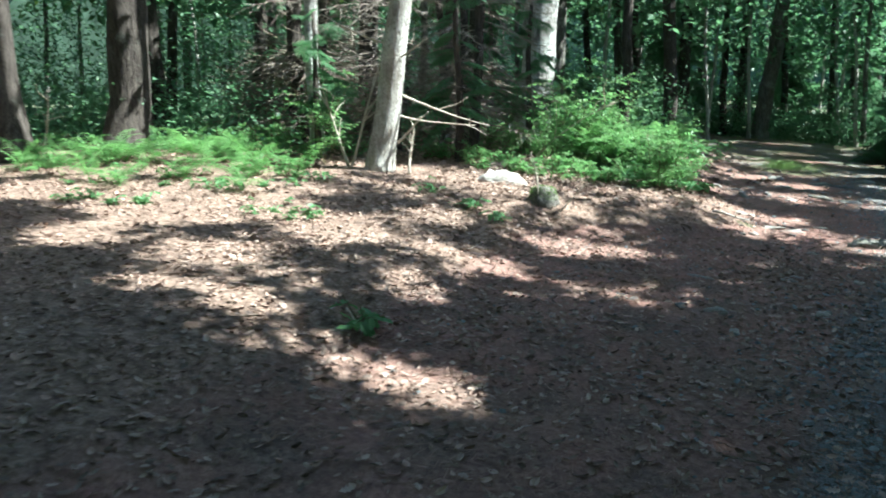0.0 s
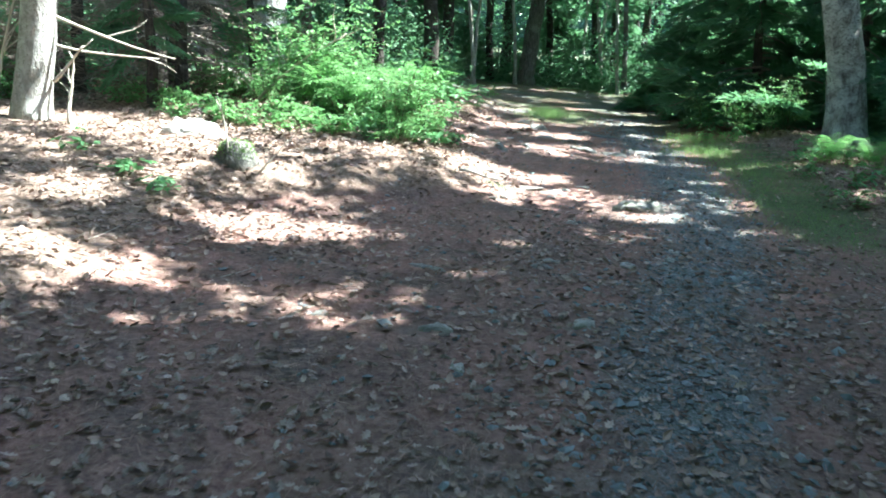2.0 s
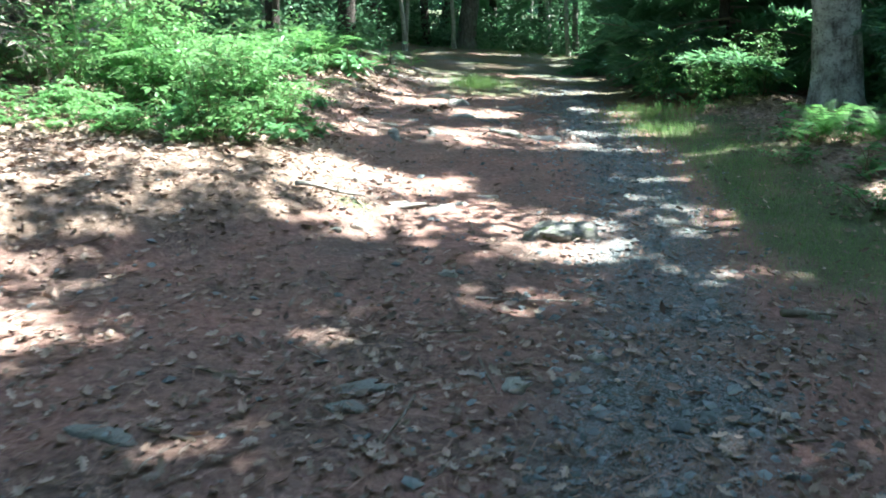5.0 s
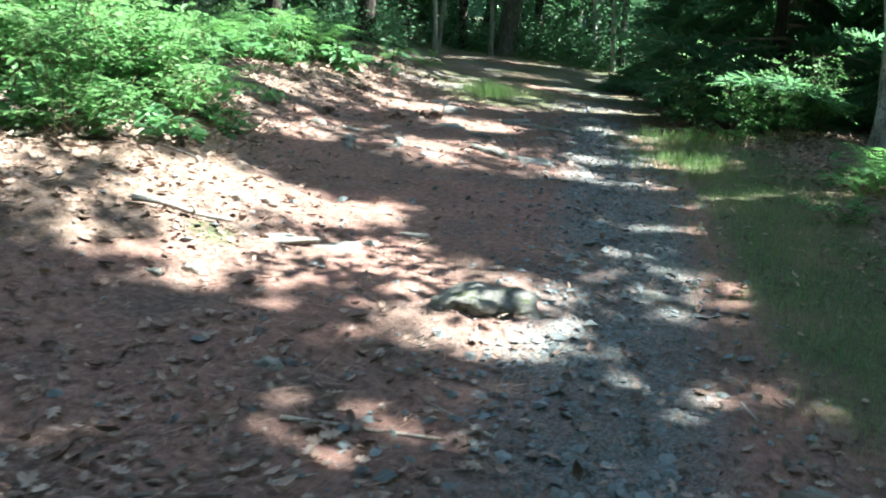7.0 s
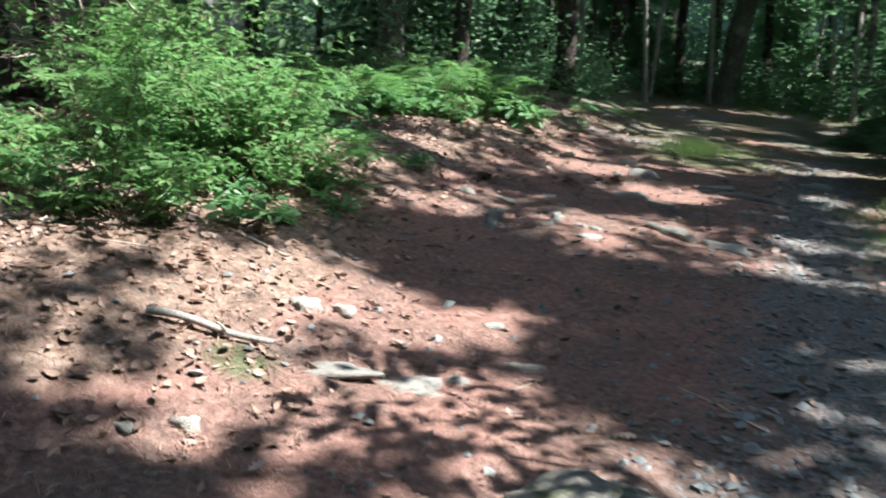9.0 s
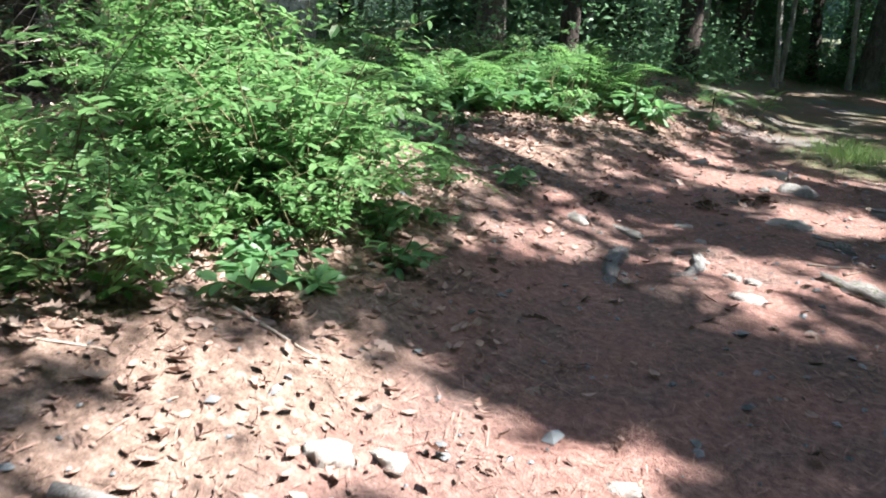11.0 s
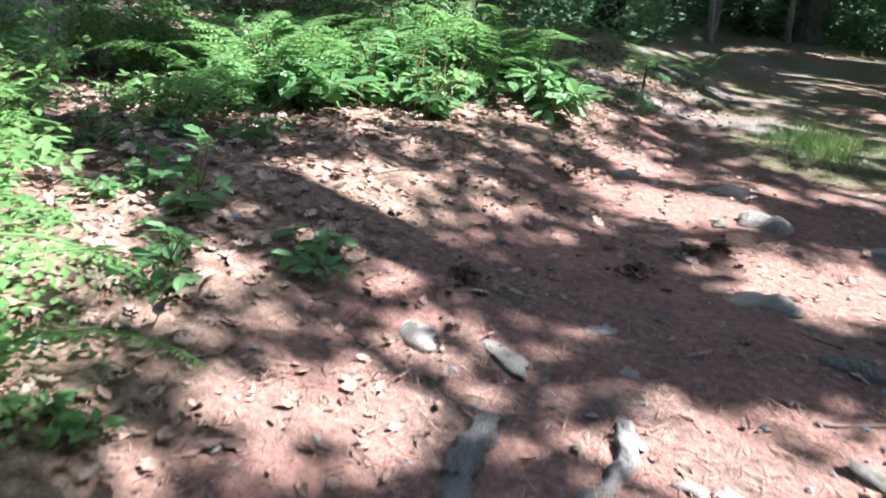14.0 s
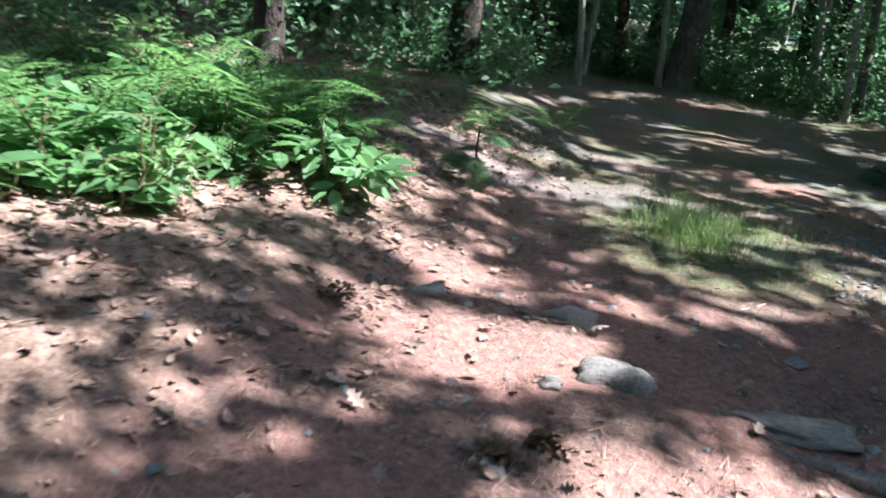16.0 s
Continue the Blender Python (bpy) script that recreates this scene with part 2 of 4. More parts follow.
M_CANOPY = leaf_material("canopy_leaf", (0.035, 0.065, 0.018), (0.07, 0.12, 0.035), (0.10, 0.20, 0.03), 0.30)
M_SHRUB = leaf_material("shrub_leaf", (0.075, 0.17, 0.06), (0.17, 0.32, 0.12), (0.26, 0.54, 0.19), 0.48)
M_FERN = leaf_material("fern_leaf", (0.08, 0.185, 0.065), (0.16, 0.31, 0.11), (0.28, 0.58, 0.17), 0.48, 0.6)
M_BROAD = leaf_material("broad_leaf", (0.07, 0.17, 0.07), (0.14, 0.28, 0.13), (0.22, 0.48, 0.16), 0.42)
M_FAR = leaf_material("far_leaf", (0.055, 0.13, 0.075), (0.165, 0.29, 0.165), (0.18, 0.40, 0.18), 0.42)
M_HEMLOCK = leaf_material("hemlock_needle", (0.075, 0.155, 0.09), (0.155, 0.275, 0.16), (0.16, 0.34, 0.15), 0.65)
M_GRASS = leaf_material("grass_blade", (0.09, 0.18, 0.055), (0.21, 0.31, 0.12), (0.28, 0.46, 0.14), 0.4, 0.6)
M_LITTER = plain_material("dead_leaf", (0.06, 0.037, 0.03), (0.46, 0.325, 0.265), 9, 0.75, (1, 1, 1), 0.75)
M_OAKLEAF = plain_material("dry_oak_leaf", (0.05, 0.036, 0.03), (0.50, 0.385, 0.325), 14, 0.7, (1, 1, 1), 0.75)
M_NEEDLE = plain_material("fallen_needle", (0.16, 0.09, 0.07), (0.42, 0.27, 0.22), 9, 0.8, (1, 1, 1), 0.7)
M_STONE = stone_material("grey_stone", (0.10, 0.105, 0.10), (0.36, 0.36, 0.34))
M_PALESTONE = stone_material("pale_stone", (0.22, 0.215, 0.20), (0.55, 0.53, 0.49))
M_MOSSROCK = stone_material("mossy_stone", (0.06, 0.063, 0.06), (0.26, 0.26, 0.245), 0.3)
M_GRAVEL = plain_material("gravel", (0.09, 0.10, 0.105), (0.28, 0.31, 0.32), 20, 0.85, (1, 1, 1), 0.7)
# near-black green: the shade between far trees is put into the colour
M_BACK = plain_material("shaded_distant_woods", (0.008, 0.017, 0.01), (0.05, 0.085, 0.052), 0.55, 0.95, (1, 1, 0.6))

# ---- sunlit gaps under the canopy: stretches of the floor that the sun reaches (x0, y0, x1, y1, half width) ----
GAPS_START = [
    (-1.53, 2.25, -1.20, 2.16, 0.17), (-1.10, 2.10, -0.85, 2.03, 0.13), (-4.76, 3.38, -5.13, 3.75, 0.40), (-5.12, 5.29, -5.58, 5.88, 1.15),
    (-3.50, 3.39, -3.61, 3.54, 0.45), (-3.17, 4.81, -3.44, 5.29, 0.55), (-3.38, 2.54, -3.14, 2.53, 0.16), (-2.69, 2.53, -2.56, 2.60, 0.23),
    (-1.89, 3.69, -2.00, 3.92, 0.18), (-1.87, 4.88, -1.66, 4.92, 0.22), (-2.04, 4.98, -2.22, 5.23, 0.10), (-2.43, 5.06, -2.19, 4.99, 0.14),
    (-1.45, 6.43, -0.88, 6.66, 0.32), (-1.50, 7.13, -1.03, 7.29, 0.06), (-1.44, 5.93, -1.33, 6.02, 0.10), (-0.92, 4.76, -0.78, 4.82, 0.11),
    (-0.59, 4.75, -0.05, 4.36, 0.08), (-0.53, 5.07, 0.02, 5.21, 0.05),
]
GAPS_BANK = [
    (-3.59, 8.55, -3.69, 8.80, 0.60), (-2.42, 7.44, -2.83, 8.66, 0.34), (-4.48, 9.00, -3.18, 8.24, 0.40), (-2.40, 6.92, -2.26, 7.00, 0.18),
    (-2.70, 6.18, -2.83, 6.38, 0.24), (-2.10, 7.45, -1.43, 7.50, 0.13), (-1.13, 7.51, -0.93, 7.49, 0.04), (-2.24, 9.57, -2.41, 9.91, 0.30),
    (-1.30, 8.52, -0.84, 8.66, 0.10), (-0.75, 9.20, -0.42, 9.44, 0.12), (0.32, 5.97, 0.35, 5.97, 0.05), (0.44, 6.87, 0.53, 6.86, 0.05),
    (1.20, 7.30, 1.31, 7.31, 0.05), (2.60, 8.36, 2.72, 8.36, 0.06), (2.22, 6.17, 2.36, 6.18, 0.04), (-9.2, 6.6, -5.6, 7.9, 0.75),
    (-6.0, 8.5, -5.0, 8.9, 0.4), (-3.9, 10.7, -3.3, 11.0, 0.3), (-2.7, 11.1, -1.6, 11.4, 0.58), (-2.0, 10.2, -1.0, 10.5, 0.33), (-3.2, 11.8, -1.9, 12.0, 0.6),
]
GAPS_BEND = [
    (-0.15, 9.53, 0.05, 9.80, 0.31), (0.38, 9.87, 0.76, 10.02, 0.22), (0.17, 8.58, 0.24, 8.58, 0.14), (0.38, 8.88, 0.71, 8.94, 0.16),
    (0.57, 9.26, 0.70, 9.28, 0.18), (0.65, 9.10, 1.15, 9.38, 0.24), (1.22, 8.99, 1.42, 9.05, 0.16), (1.65, 9.10, 1.78, 9.11, 0.15),
    (1.62, 8.35, 1.81, 8.42, 0.18), (1.93, 8.66, 1.91, 8.77, 0.10), (-0.26, 9.28, 0.09, 9.96, 0.17), (-0.16, 8.37, -0.11, 8.42, 0.07),
    (0.02, 8.58, 0.31, 8.87, 0.10), (1.13, 9.14, 1.39, 9.27, 0.10), (-0.98, 9.12, -0.75, 9.24, 0.14), (-0.95, 9.9, -0.75, 10.0, 0.2), (-0.22, 8.91, 0.11, 9.03, 0.11),
    (0.13, 8.91, 0.49, 9.12, 0.10), (1.30, 8.70, 1.60, 8.80, 0.16),
]
GAPS_RUT = [
    (1.84, 13.11, 2.15, 13.18, 0.10), (2.20, 12.21, 2.47, 12.29, 0.08), (2.31, 10.68, 2.49, 10.76, 0.08), (2.18, 9.89, 2.41, 9.86, 0.05),
    (1.93, 9.60, 2.14, 9.55, 0.03), (2.29, 9.56, 2.76, 9.72, 0.02), (2.46, 9.14, 2.67, 9.13, 0.02), (2.26, 8.33, 2.32, 8.33, 0.04),
    (2.42, 8.25, 2.46, 8.25, 0.03), (2.76, 8.35, 2.86, 8.38, 0.03), (2.80, 13.42, 3.05, 13.41, 0.15), (2.77, 15.14, 3.49, 14.90, 0.15),
    (3.73, 14.07, 3.92, 13.75, 0.08), (1.69, 12.17, 1.94, 12.21, 0.15), (4.0, 10.2, 4.3, 10.6, 0.12), (2.9, 11.8, 3.3, 12.0, 0.06), (3.9, 12.2, 4.6, 12.5, 0.16), (3.7, 14.4, 4.1, 14.5, 0.13),
]
GAPS_SHRUBS = [
    (-0.47, 11.98, -0.38, 12.04, 0.18), (-0.40, 12.32, -0.10, 12.42, 0.12), (0.44, 12.50, 1.05, 12.82, 0.24), (0.58, 12.09, 0.77, 12.20, 0.22),
    (0.73, 11.77, 0.84, 11.82, 0.06), (0.60, 14.30, 0.90, 14.42, 0.26), (-0.77, 13.07, -0.64, 13.22, 0.07), (-1.49, 13.56, -1.30, 13.79, 0.14),
    (-1.24, 13.41, -1.16, 13.47, 0.17), (-0.93, 14.21, -0.74, 14.21, 0.05), (-0.70, 13.17, -0.49, 13.31, 0.09),
    (-0.58, 12.67, -0.51, 12.69, 0.03), (-0.37, 12.74, -0.25, 12.77, 0.02), (-0.31, 12.57, -0.17, 12.67, 0.03),
    (-1.76, 12.43, -1.71, 12.45, 0.18), (-1.28, 12.65, -1.11, 12.85, 0.06), (-1.27, 12.45, -1.22, 12.50, 0.07), (-1.30, 12.03, -1.28, 12.04, 0.08),
]
GAPS_MARGIN = [
    (-0.40, 15.49, -0.48, 15.80, 0.25), (-0.30, 15.20, 0.03, 15.42, 0.31), (0.44, 14.49, 0.68, 14.62, 0.2), (-2.26, 14.18, -1.57, 14.87, 0.10),
    (-1.25, 13.91, -1.23, 13.93, 0.06), (-0.73, 14.03, -0.57, 14.07, 0.05), (-0.29, 14.91, 0.03, 14.94, 0.10),
    (0.39, 14.49, 0.94, 14.84, 0.13), (-1.76, 14.43, -1.33, 15.02, 0.06), (-0.99, 15.79, -0.77, 16.06, 0.06), (-3.0, 13.6, -2.5, 16.2, 0.3), (-2.6, 14.1, -2.0, 14.5, 0.25),
    (-1.8, 15.0, -1.35, 16.1, 0.22), (-2.5, 14.5, -1.97, 15.3, 0.35), (-4.8, 13.4, -5.8, 12.9, 0.3),
]
GAPS_FAR = [
    (-4.5, 7.7, -4.0, 7.5, 0.14), (-3.7, 7.3, -3.3, 7.15, 0.14), (-4.9, 6.9, -4.3, 6.6, 0.16),
    (-1.64, 18.32, -1.29, 18.93, 0.12), (-1.03, 18.51, -0.81, 18.93, 0.09), (0.56, 17.90, 1.27, 18.41, 0.22), (1.22, 17.47, 1.57, 17.61, 0.06),
    (0.96, 20.29, 1.66, 21.04, 0.15), (-0.74, 18.04, -0.06, 18.79, 0.19), (-1.86, 20.77, -1.63, 24.49, 0.08), (-1.37, 25.48, -0.84, 27.27, 0.18),
    (0.04, 27.27, 0.71, 27.89, 0.40), (-0.09, 23.36, 0.82, 23.32, 0.25), (0.3, 17.45, 0.55, 17.7, 0.16),
]
GAPS = GAPS_START + GAPS_BANK + GAPS_BEND + GAPS_RUT + GAPS_SHRUBS + GAPS_MARGIN + GAPS_FAR


def sun_reach(x, y):
    """Metres from the nearest gap's edge; negative inside a gap."""
    x, y = np.asarray(x, float), np.asarray(y, float)
    best = np.full(x.shape, 9.0)
    wob = 0.13 * (value_noise(x * 3.3, y * 3.3, 21) - 0.5) + 0.07 * (value_noise(x * 8, y * 8, 22) - 0.5)
    for x0, y0, x1, y1, w in GAPS:
        dx, dy = x1 - x0, y1 - y0
        s = np.clip(((x - x0) * dx + (y - y0) * dy) / (dx * dx + dy * dy + 1e-9), 0, 1)
        best = np.minimum(best, np.hypot(x - x0 - s * dx, y - y0 - s * dy) - w + (0.05 if w < 0.13 else 0.01))
    best = best + wob
    # small flecks along the right-hand rut, and the open woods farther off
    bank = (x > -3.8) & (x < -0.7) & (y > 7.6) & (y < 10.4)
    best = np.where(bank, np.minimum(best, (0.6 - value_noise(x * 3.5, y * 3.5, 36)) * 0.8), best)
    rut = (np.abs(x - 2.2 - 0.15 * np.sin(y)) < 0.5) & (y > 13.2) & (y < 19)
    fleck = 0.73 - value_noise(x * 2.2 + y * 0.8, y * 6.0 - x * 1.2, 31)
    best = np.where(rut | ((y > 15.8) & (y < 23) & (np.abs(x) < 1.8)), np.minimum(best, fleck * 0.8), best)
    woods = ((y > 19) & ((x < -2.5) | (x > 2.5))) | (y > 29) | (x < -6.5) | (x > 5) | ((y > 12.5) & (x < -2.8)) | ((x > 1.6) & (y > 15.0))
    clear_sky = np.where((x < -3.6) & (y > 15) & (y < 32), 0.74, np.where(y > 26, 0.40, np.where((x > 1.8) & (x < 6.5) & (y > 14.8) & (y < 23), 0.16, 0.60)))
    return np.where(woods, np.minimum(best, (clear_sky - value_noise(x * 0.7, y * 0.7, 33) * 0.65 - 0.35 * value_noise(x * 2.4, y * 2.4, 34)) * 1.5), best)


# ---- ground ----
def ground():
    def axis(lo, a, b, hi, fine, far):
        left = lo + (a - lo) * (1 - np.geomspace(1, 0.004, far))
        right = b + (hi - b) * np.geomspace(0.004, 1, far)
        return np.concatenate([left, np.arange(a, b, fine), right])
    xs, ys = axis(-400, -9, 7, 400, 0.07, 26), axis(-400, -3, 22, 400, 0.07, 26)
    gx, gy = np.meshgrid(xs, ys)
    z = ground_z(gx, gy)
    near = (gx > -9) & (gx < 7) & (gy > -3) & (gy < 22)
    z = z + np.where(near, 0.016 * (value_noise(gx * 9, gy * 9, 5) - 0.5) + 0.012 * (value_noise(gx * 17, gy * 17, 6) - 0.5), 0)
    v = np.stack([gx, gy, z], -1).reshape(-1, 3)
    nx, ny = len(xs), len(ys)
    i, j = np.meshgrid(np.arange(nx - 1), np.arange(ny - 1))
    a = (j * nx + i).ravel()
    me = raw_mesh("ground", v, np.stack([a, a + 1, a + nx + 1, a + nx], 1), True)
    x, y = v[:, 0], v[:, 1]
    rut = np.interp(y, [-4, 3, 5, 6.6, 9, 12, 18, 30], [1.2, 1.3, 1.5, 1.95, 2.15, 2.2, 1.9, 1.2])
    gravel = smooth(0.75, 0.1, np.abs(x - rut)) * (0.35 + 0.55 * value_noise(x * 2, y * 2, 9)) * smooth(22, 14, y)
    off = x - trail_edge(y)
    litter = np.maximum(smooth(0.1, -0.6, off), smooth(3.4, 4.2, x)) * (0.55 + 0.5 * value_noise(x * 1.3, y * 1.3, 8))
    litter = np.maximum(litter, 0.55 * smooth(5.5, 2.5, y) * value_noise(x * 1.5, y * 1.5, 18))
    moss = smooth(2.6, 3.0, x) * smooth(4.4, 3.6, x) * smooth(7, 9, y) * smooth(16, 14, y)
    moss = np.maximum(moss * 0.75, smooth(1.2, 0.3, np.hypot((x - 0.6) * 0.8, (y - 17.8) * 0.7))) * (0.5 + 0.5 * value_noise(x * 3, y * 3, 11))
    moss = np.maximum(moss, 0.7 * smooth(0.22, 0.05, np.hypot((x - 0.18), (y - 9.0))))
    moss = np.maximum(moss, np.maximum(smooth(28, 32, y), np.maximum(smooth(9, 13, np.abs(x)), smooth(-4.0, -6, off) * smooth(9, 11, y))))
    moss = np.maximum(moss, smooth(15.6, 18, y) * smooth(4, 2.5, np.abs(x)) * (0.18 + 0.5 * value_noise(x * 1.7, y * 1.7, 12)))
    gravel = np.maximum(gravel, smooth(16, 18.5, y) * smooth(3.5, 2.0, np.abs(x)) * 0.55 * value_noise(x * 2.3 + 9, y * 2.3, 13))
    for key, vals in (("gravel", gravel), ("litter", litter), ("moss", moss)):
        me.attributes.new(key, "FLOAT", "POINT").data.foreach_set("value", vals.astype(np.float32))
    me.materials.append(M_GROUND)
    tagged(new("ground", me), "brown forest floor of pine needles, dirt and leaf litter", "ground", kind="structure")


ground()


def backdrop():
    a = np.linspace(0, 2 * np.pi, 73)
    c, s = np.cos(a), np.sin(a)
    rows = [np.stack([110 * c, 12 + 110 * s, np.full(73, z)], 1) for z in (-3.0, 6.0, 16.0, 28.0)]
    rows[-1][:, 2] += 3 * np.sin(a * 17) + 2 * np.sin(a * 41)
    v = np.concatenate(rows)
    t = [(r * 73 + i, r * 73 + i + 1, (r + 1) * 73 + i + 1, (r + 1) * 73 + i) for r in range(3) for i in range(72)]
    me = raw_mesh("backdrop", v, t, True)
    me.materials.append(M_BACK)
    tagged(new("backdrop", me), "distant green woods all round, coloured dark as in shade", "woods", kind="structure")


backdrop()


# ---- trees ----
def trunk_tables(r0, height, lean, seed, flare=0.32, sides=16, crook=0.05):
    zs = np.concatenate([[-0.25, 0, 0.12, 0.28, 0.5, 0.8], np.arange(1.2, height, 0.5), [height]])
    zs = zs[zs <= height]
    r = np.random.default_rng(seed)
    wob = np.cumsum(r.normal(0, crook, (len(zs), 2)), 0) * np.clip(zs, 0, 1)[:, None]
    pts = np.stack([lean[0] * zs + wob[:, 0] * 0.4, lean[1] * zs + wob[:, 1] * 0.4, zs], 1)
    radii = r0 * (1 + flare * np.exp(-np.clip(zs, 0, None) / 0.28)) * (1 - 0.55 * np.clip(zs, 0, None) / height)
    return tube(pts, radii, sides, 0.10, seed), pts, radii


def limb_tables(base, ends, r, seed):
    out = []
    for k, e in enumerate(ends):
        d = np.array(e) - base
        n = 6
        pts = base + np.linspace(0, 1, n)[:, None] * d + np.random.default_rng(seed + k).normal(0, 0.06, (n, 3)) * np.linspace(0, 1, n)[:, None] * np.linalg.norm(d)
        pts[0] = base
        out.append(tube(pts, np.linspace(r, r * 0.2, n), 7, 0.1, seed + k))
    return out


def leaves(pos, size, seed, flat=0.5, proto=CARD):
    r = np.random.default_rng(seed)
    n = len(pos)
    rot = rotations(n, r.uniform(0, 2 * np.pi, n), r.normal(0, flat, n), r.normal(0, flat, n))
    return scattered(proto, pos, rot, size)


# the high canopy, added unseen to shade the floor: which leaf on which tree
CANOPY_TREES = [  # x, y, radius, height, lean x, lean y
    (5.2, 14.8, 0.29, 14, -0.14, 0.0), (7.6, 2.6, 0.24, 15, 0, 0), (8.6, 8.6, 0.26, 15, -0.01, 0), (6.4, -4.2, 0.22, 15, 0, 0),
    (9.5, 18.5, 0.25, 15, 0.01, 0), (-4.72, 8.85, 0.175, 13, 0.13, 0.0), (-4.1, 13.9, 0.34, 15, 0.11, 0.0), (-0.6, 29.2, 0.27, 14, 0.12, 0.0),
    (-9.9, 7.15, 0.30, 15, 0, 0), (4.9, 24.5, 0.24, 15, 0, 0), (-5.4, 20.5, 0.24, 15, 0, 0), (13.5, 4.5, 0.26, 16, 0, 0), (14.0, 12.0, 0.26, 16, 0, 0),
    (-9.5, 9.05, 0.33, 14, 0.02, 0), (-6.4, 9.95, 0.11, 12, 0.01, 0), (12.0, -2.5, 0.24, 15, 0, 0), (15.0, 20.0, 0.25, 15, 0, 0), (11.0, 28.0, 0.25, 15, 0, 0),
]


def canopy_points():
    r = np.random.default_rng(11)
    n = 290000
    x, y = r.uniform(-18, 10, n), r.uniform(-8, 38, n)
    # leaves are left out where their shade would fall in a gap
    d = sun_reach(x, y)
    near = d < 0.42
    keep = (d > 0.055) & (near | (r.random(n) < 0.85))
    keep |= (d <= 0.055) & (r.random(n) < 0.012)
    x, y, near = x[keep], y[keep], near[keep]
    hgt = r.uniform(8.5, 12.0, len(x)) + 0.8 * (value_noise(x * 0.5, y * 0.5, 40) - 0.5)
    size = np.where(near, r.uniform(0.14, 0.25, len(x)), r.uniform(0.34, 0.55, len(x)))
    s = SUN_DIR / SUN_DIR.z
    g = ground_z(x, y)
    # more canopy all round, added to block sun and sky over the woods
    m = 60000
    fx, fy = r.uniform(-55, 40, m), r.uniform(-32, 75, m)
    out = ~((fx > -18) & (fx < 10) & (fy > -8) & (fy < 38)) & (value_noise(fx * 0.35, fy * 0.35, 44) < 0.74)
    fx, fy = fx[out], fy[out]
    fh = r.uniform(8.5, 13.5, len(fx))
    x, y, hgt, g = np.append(x, fx), np.append(y, fy), np.append(hgt, fh), np.append(g, ground_z(fx, fy))
    size = np.append(size, r.uniform(1.1, 1.7, len(fx)))
    return np.stack([x + s.x * (hgt - g), y + s.y * (hgt - g), hgt], 1), size


def canopy_tree(i, spec, pos, size, bark, label):
    x, y, r0, height, lx, ly = spec
    z = gz(x, y)
    t = holder("tree", pose(x, y, z), label, "tree", "forest trees")
    tab, pts, radii = trunk_tables(r0, height, (lx, ly), 50 + i)
    trunk = part("trunk", tab, bark, t, soft=True)
    local = pos - (x, y, z)
    if len(local):
        r = np.random.default_rng(90 + i)
        ends = local[r.choice(len(local), min(7, len(local)), replace=False)]
        for k, e in enumerate(ends):
            b = pts[np.argmin(np.abs(pts[:, 2] - (6.5 + 0.5 * k)))]
            part("limb", limb_tables(b, [e], 0.07, 300 + 10 * i + k)[0], bark, trunk, soft=True)
        part("crown", leaves(local, size, 500 + i), M_CANOPY, t, "green summer leaf crown placed to shade the floor", kind="stuff")
    return t


def canopy():
    pos, size = canopy_points()
    spots = np.array([(s[0], s[1]) for s in CANOPY_TREES])
    owner = np.argmin(np.hypot(pos[:, 0, None] - spots[:, 0], pos[:, 1, None] - spots[:, 1]), 1)
    barks = {0: (M_OAK, "stout grey oak with rough bark beside the trail"), 5: (M_PALE, "pale-barked tree with dead lower branches"),
             6: (M_OAK, "broad pale grey tree trunk behind the shrubs"), 7: (M_GREYBARK, "leaning grey tree at the trail's far bend"),
             8: (M_DARK, "stout dark-barked tree among ferns"), 13: (M_DARK, "stout dark-barked tree in the shaded woods"), 14: (M_OAK, "slim grey tree with blotched bark")}
    for i, spec in enumerate(CANOPY_TREES):
        bark, label = barks.get(i, (M_GREYBARK, "tall grey-barked forest tree added to shade the trail"))
        canopy_tree(i, spec, pos[owner == i], size[owner == i], bark, label)


canopy()


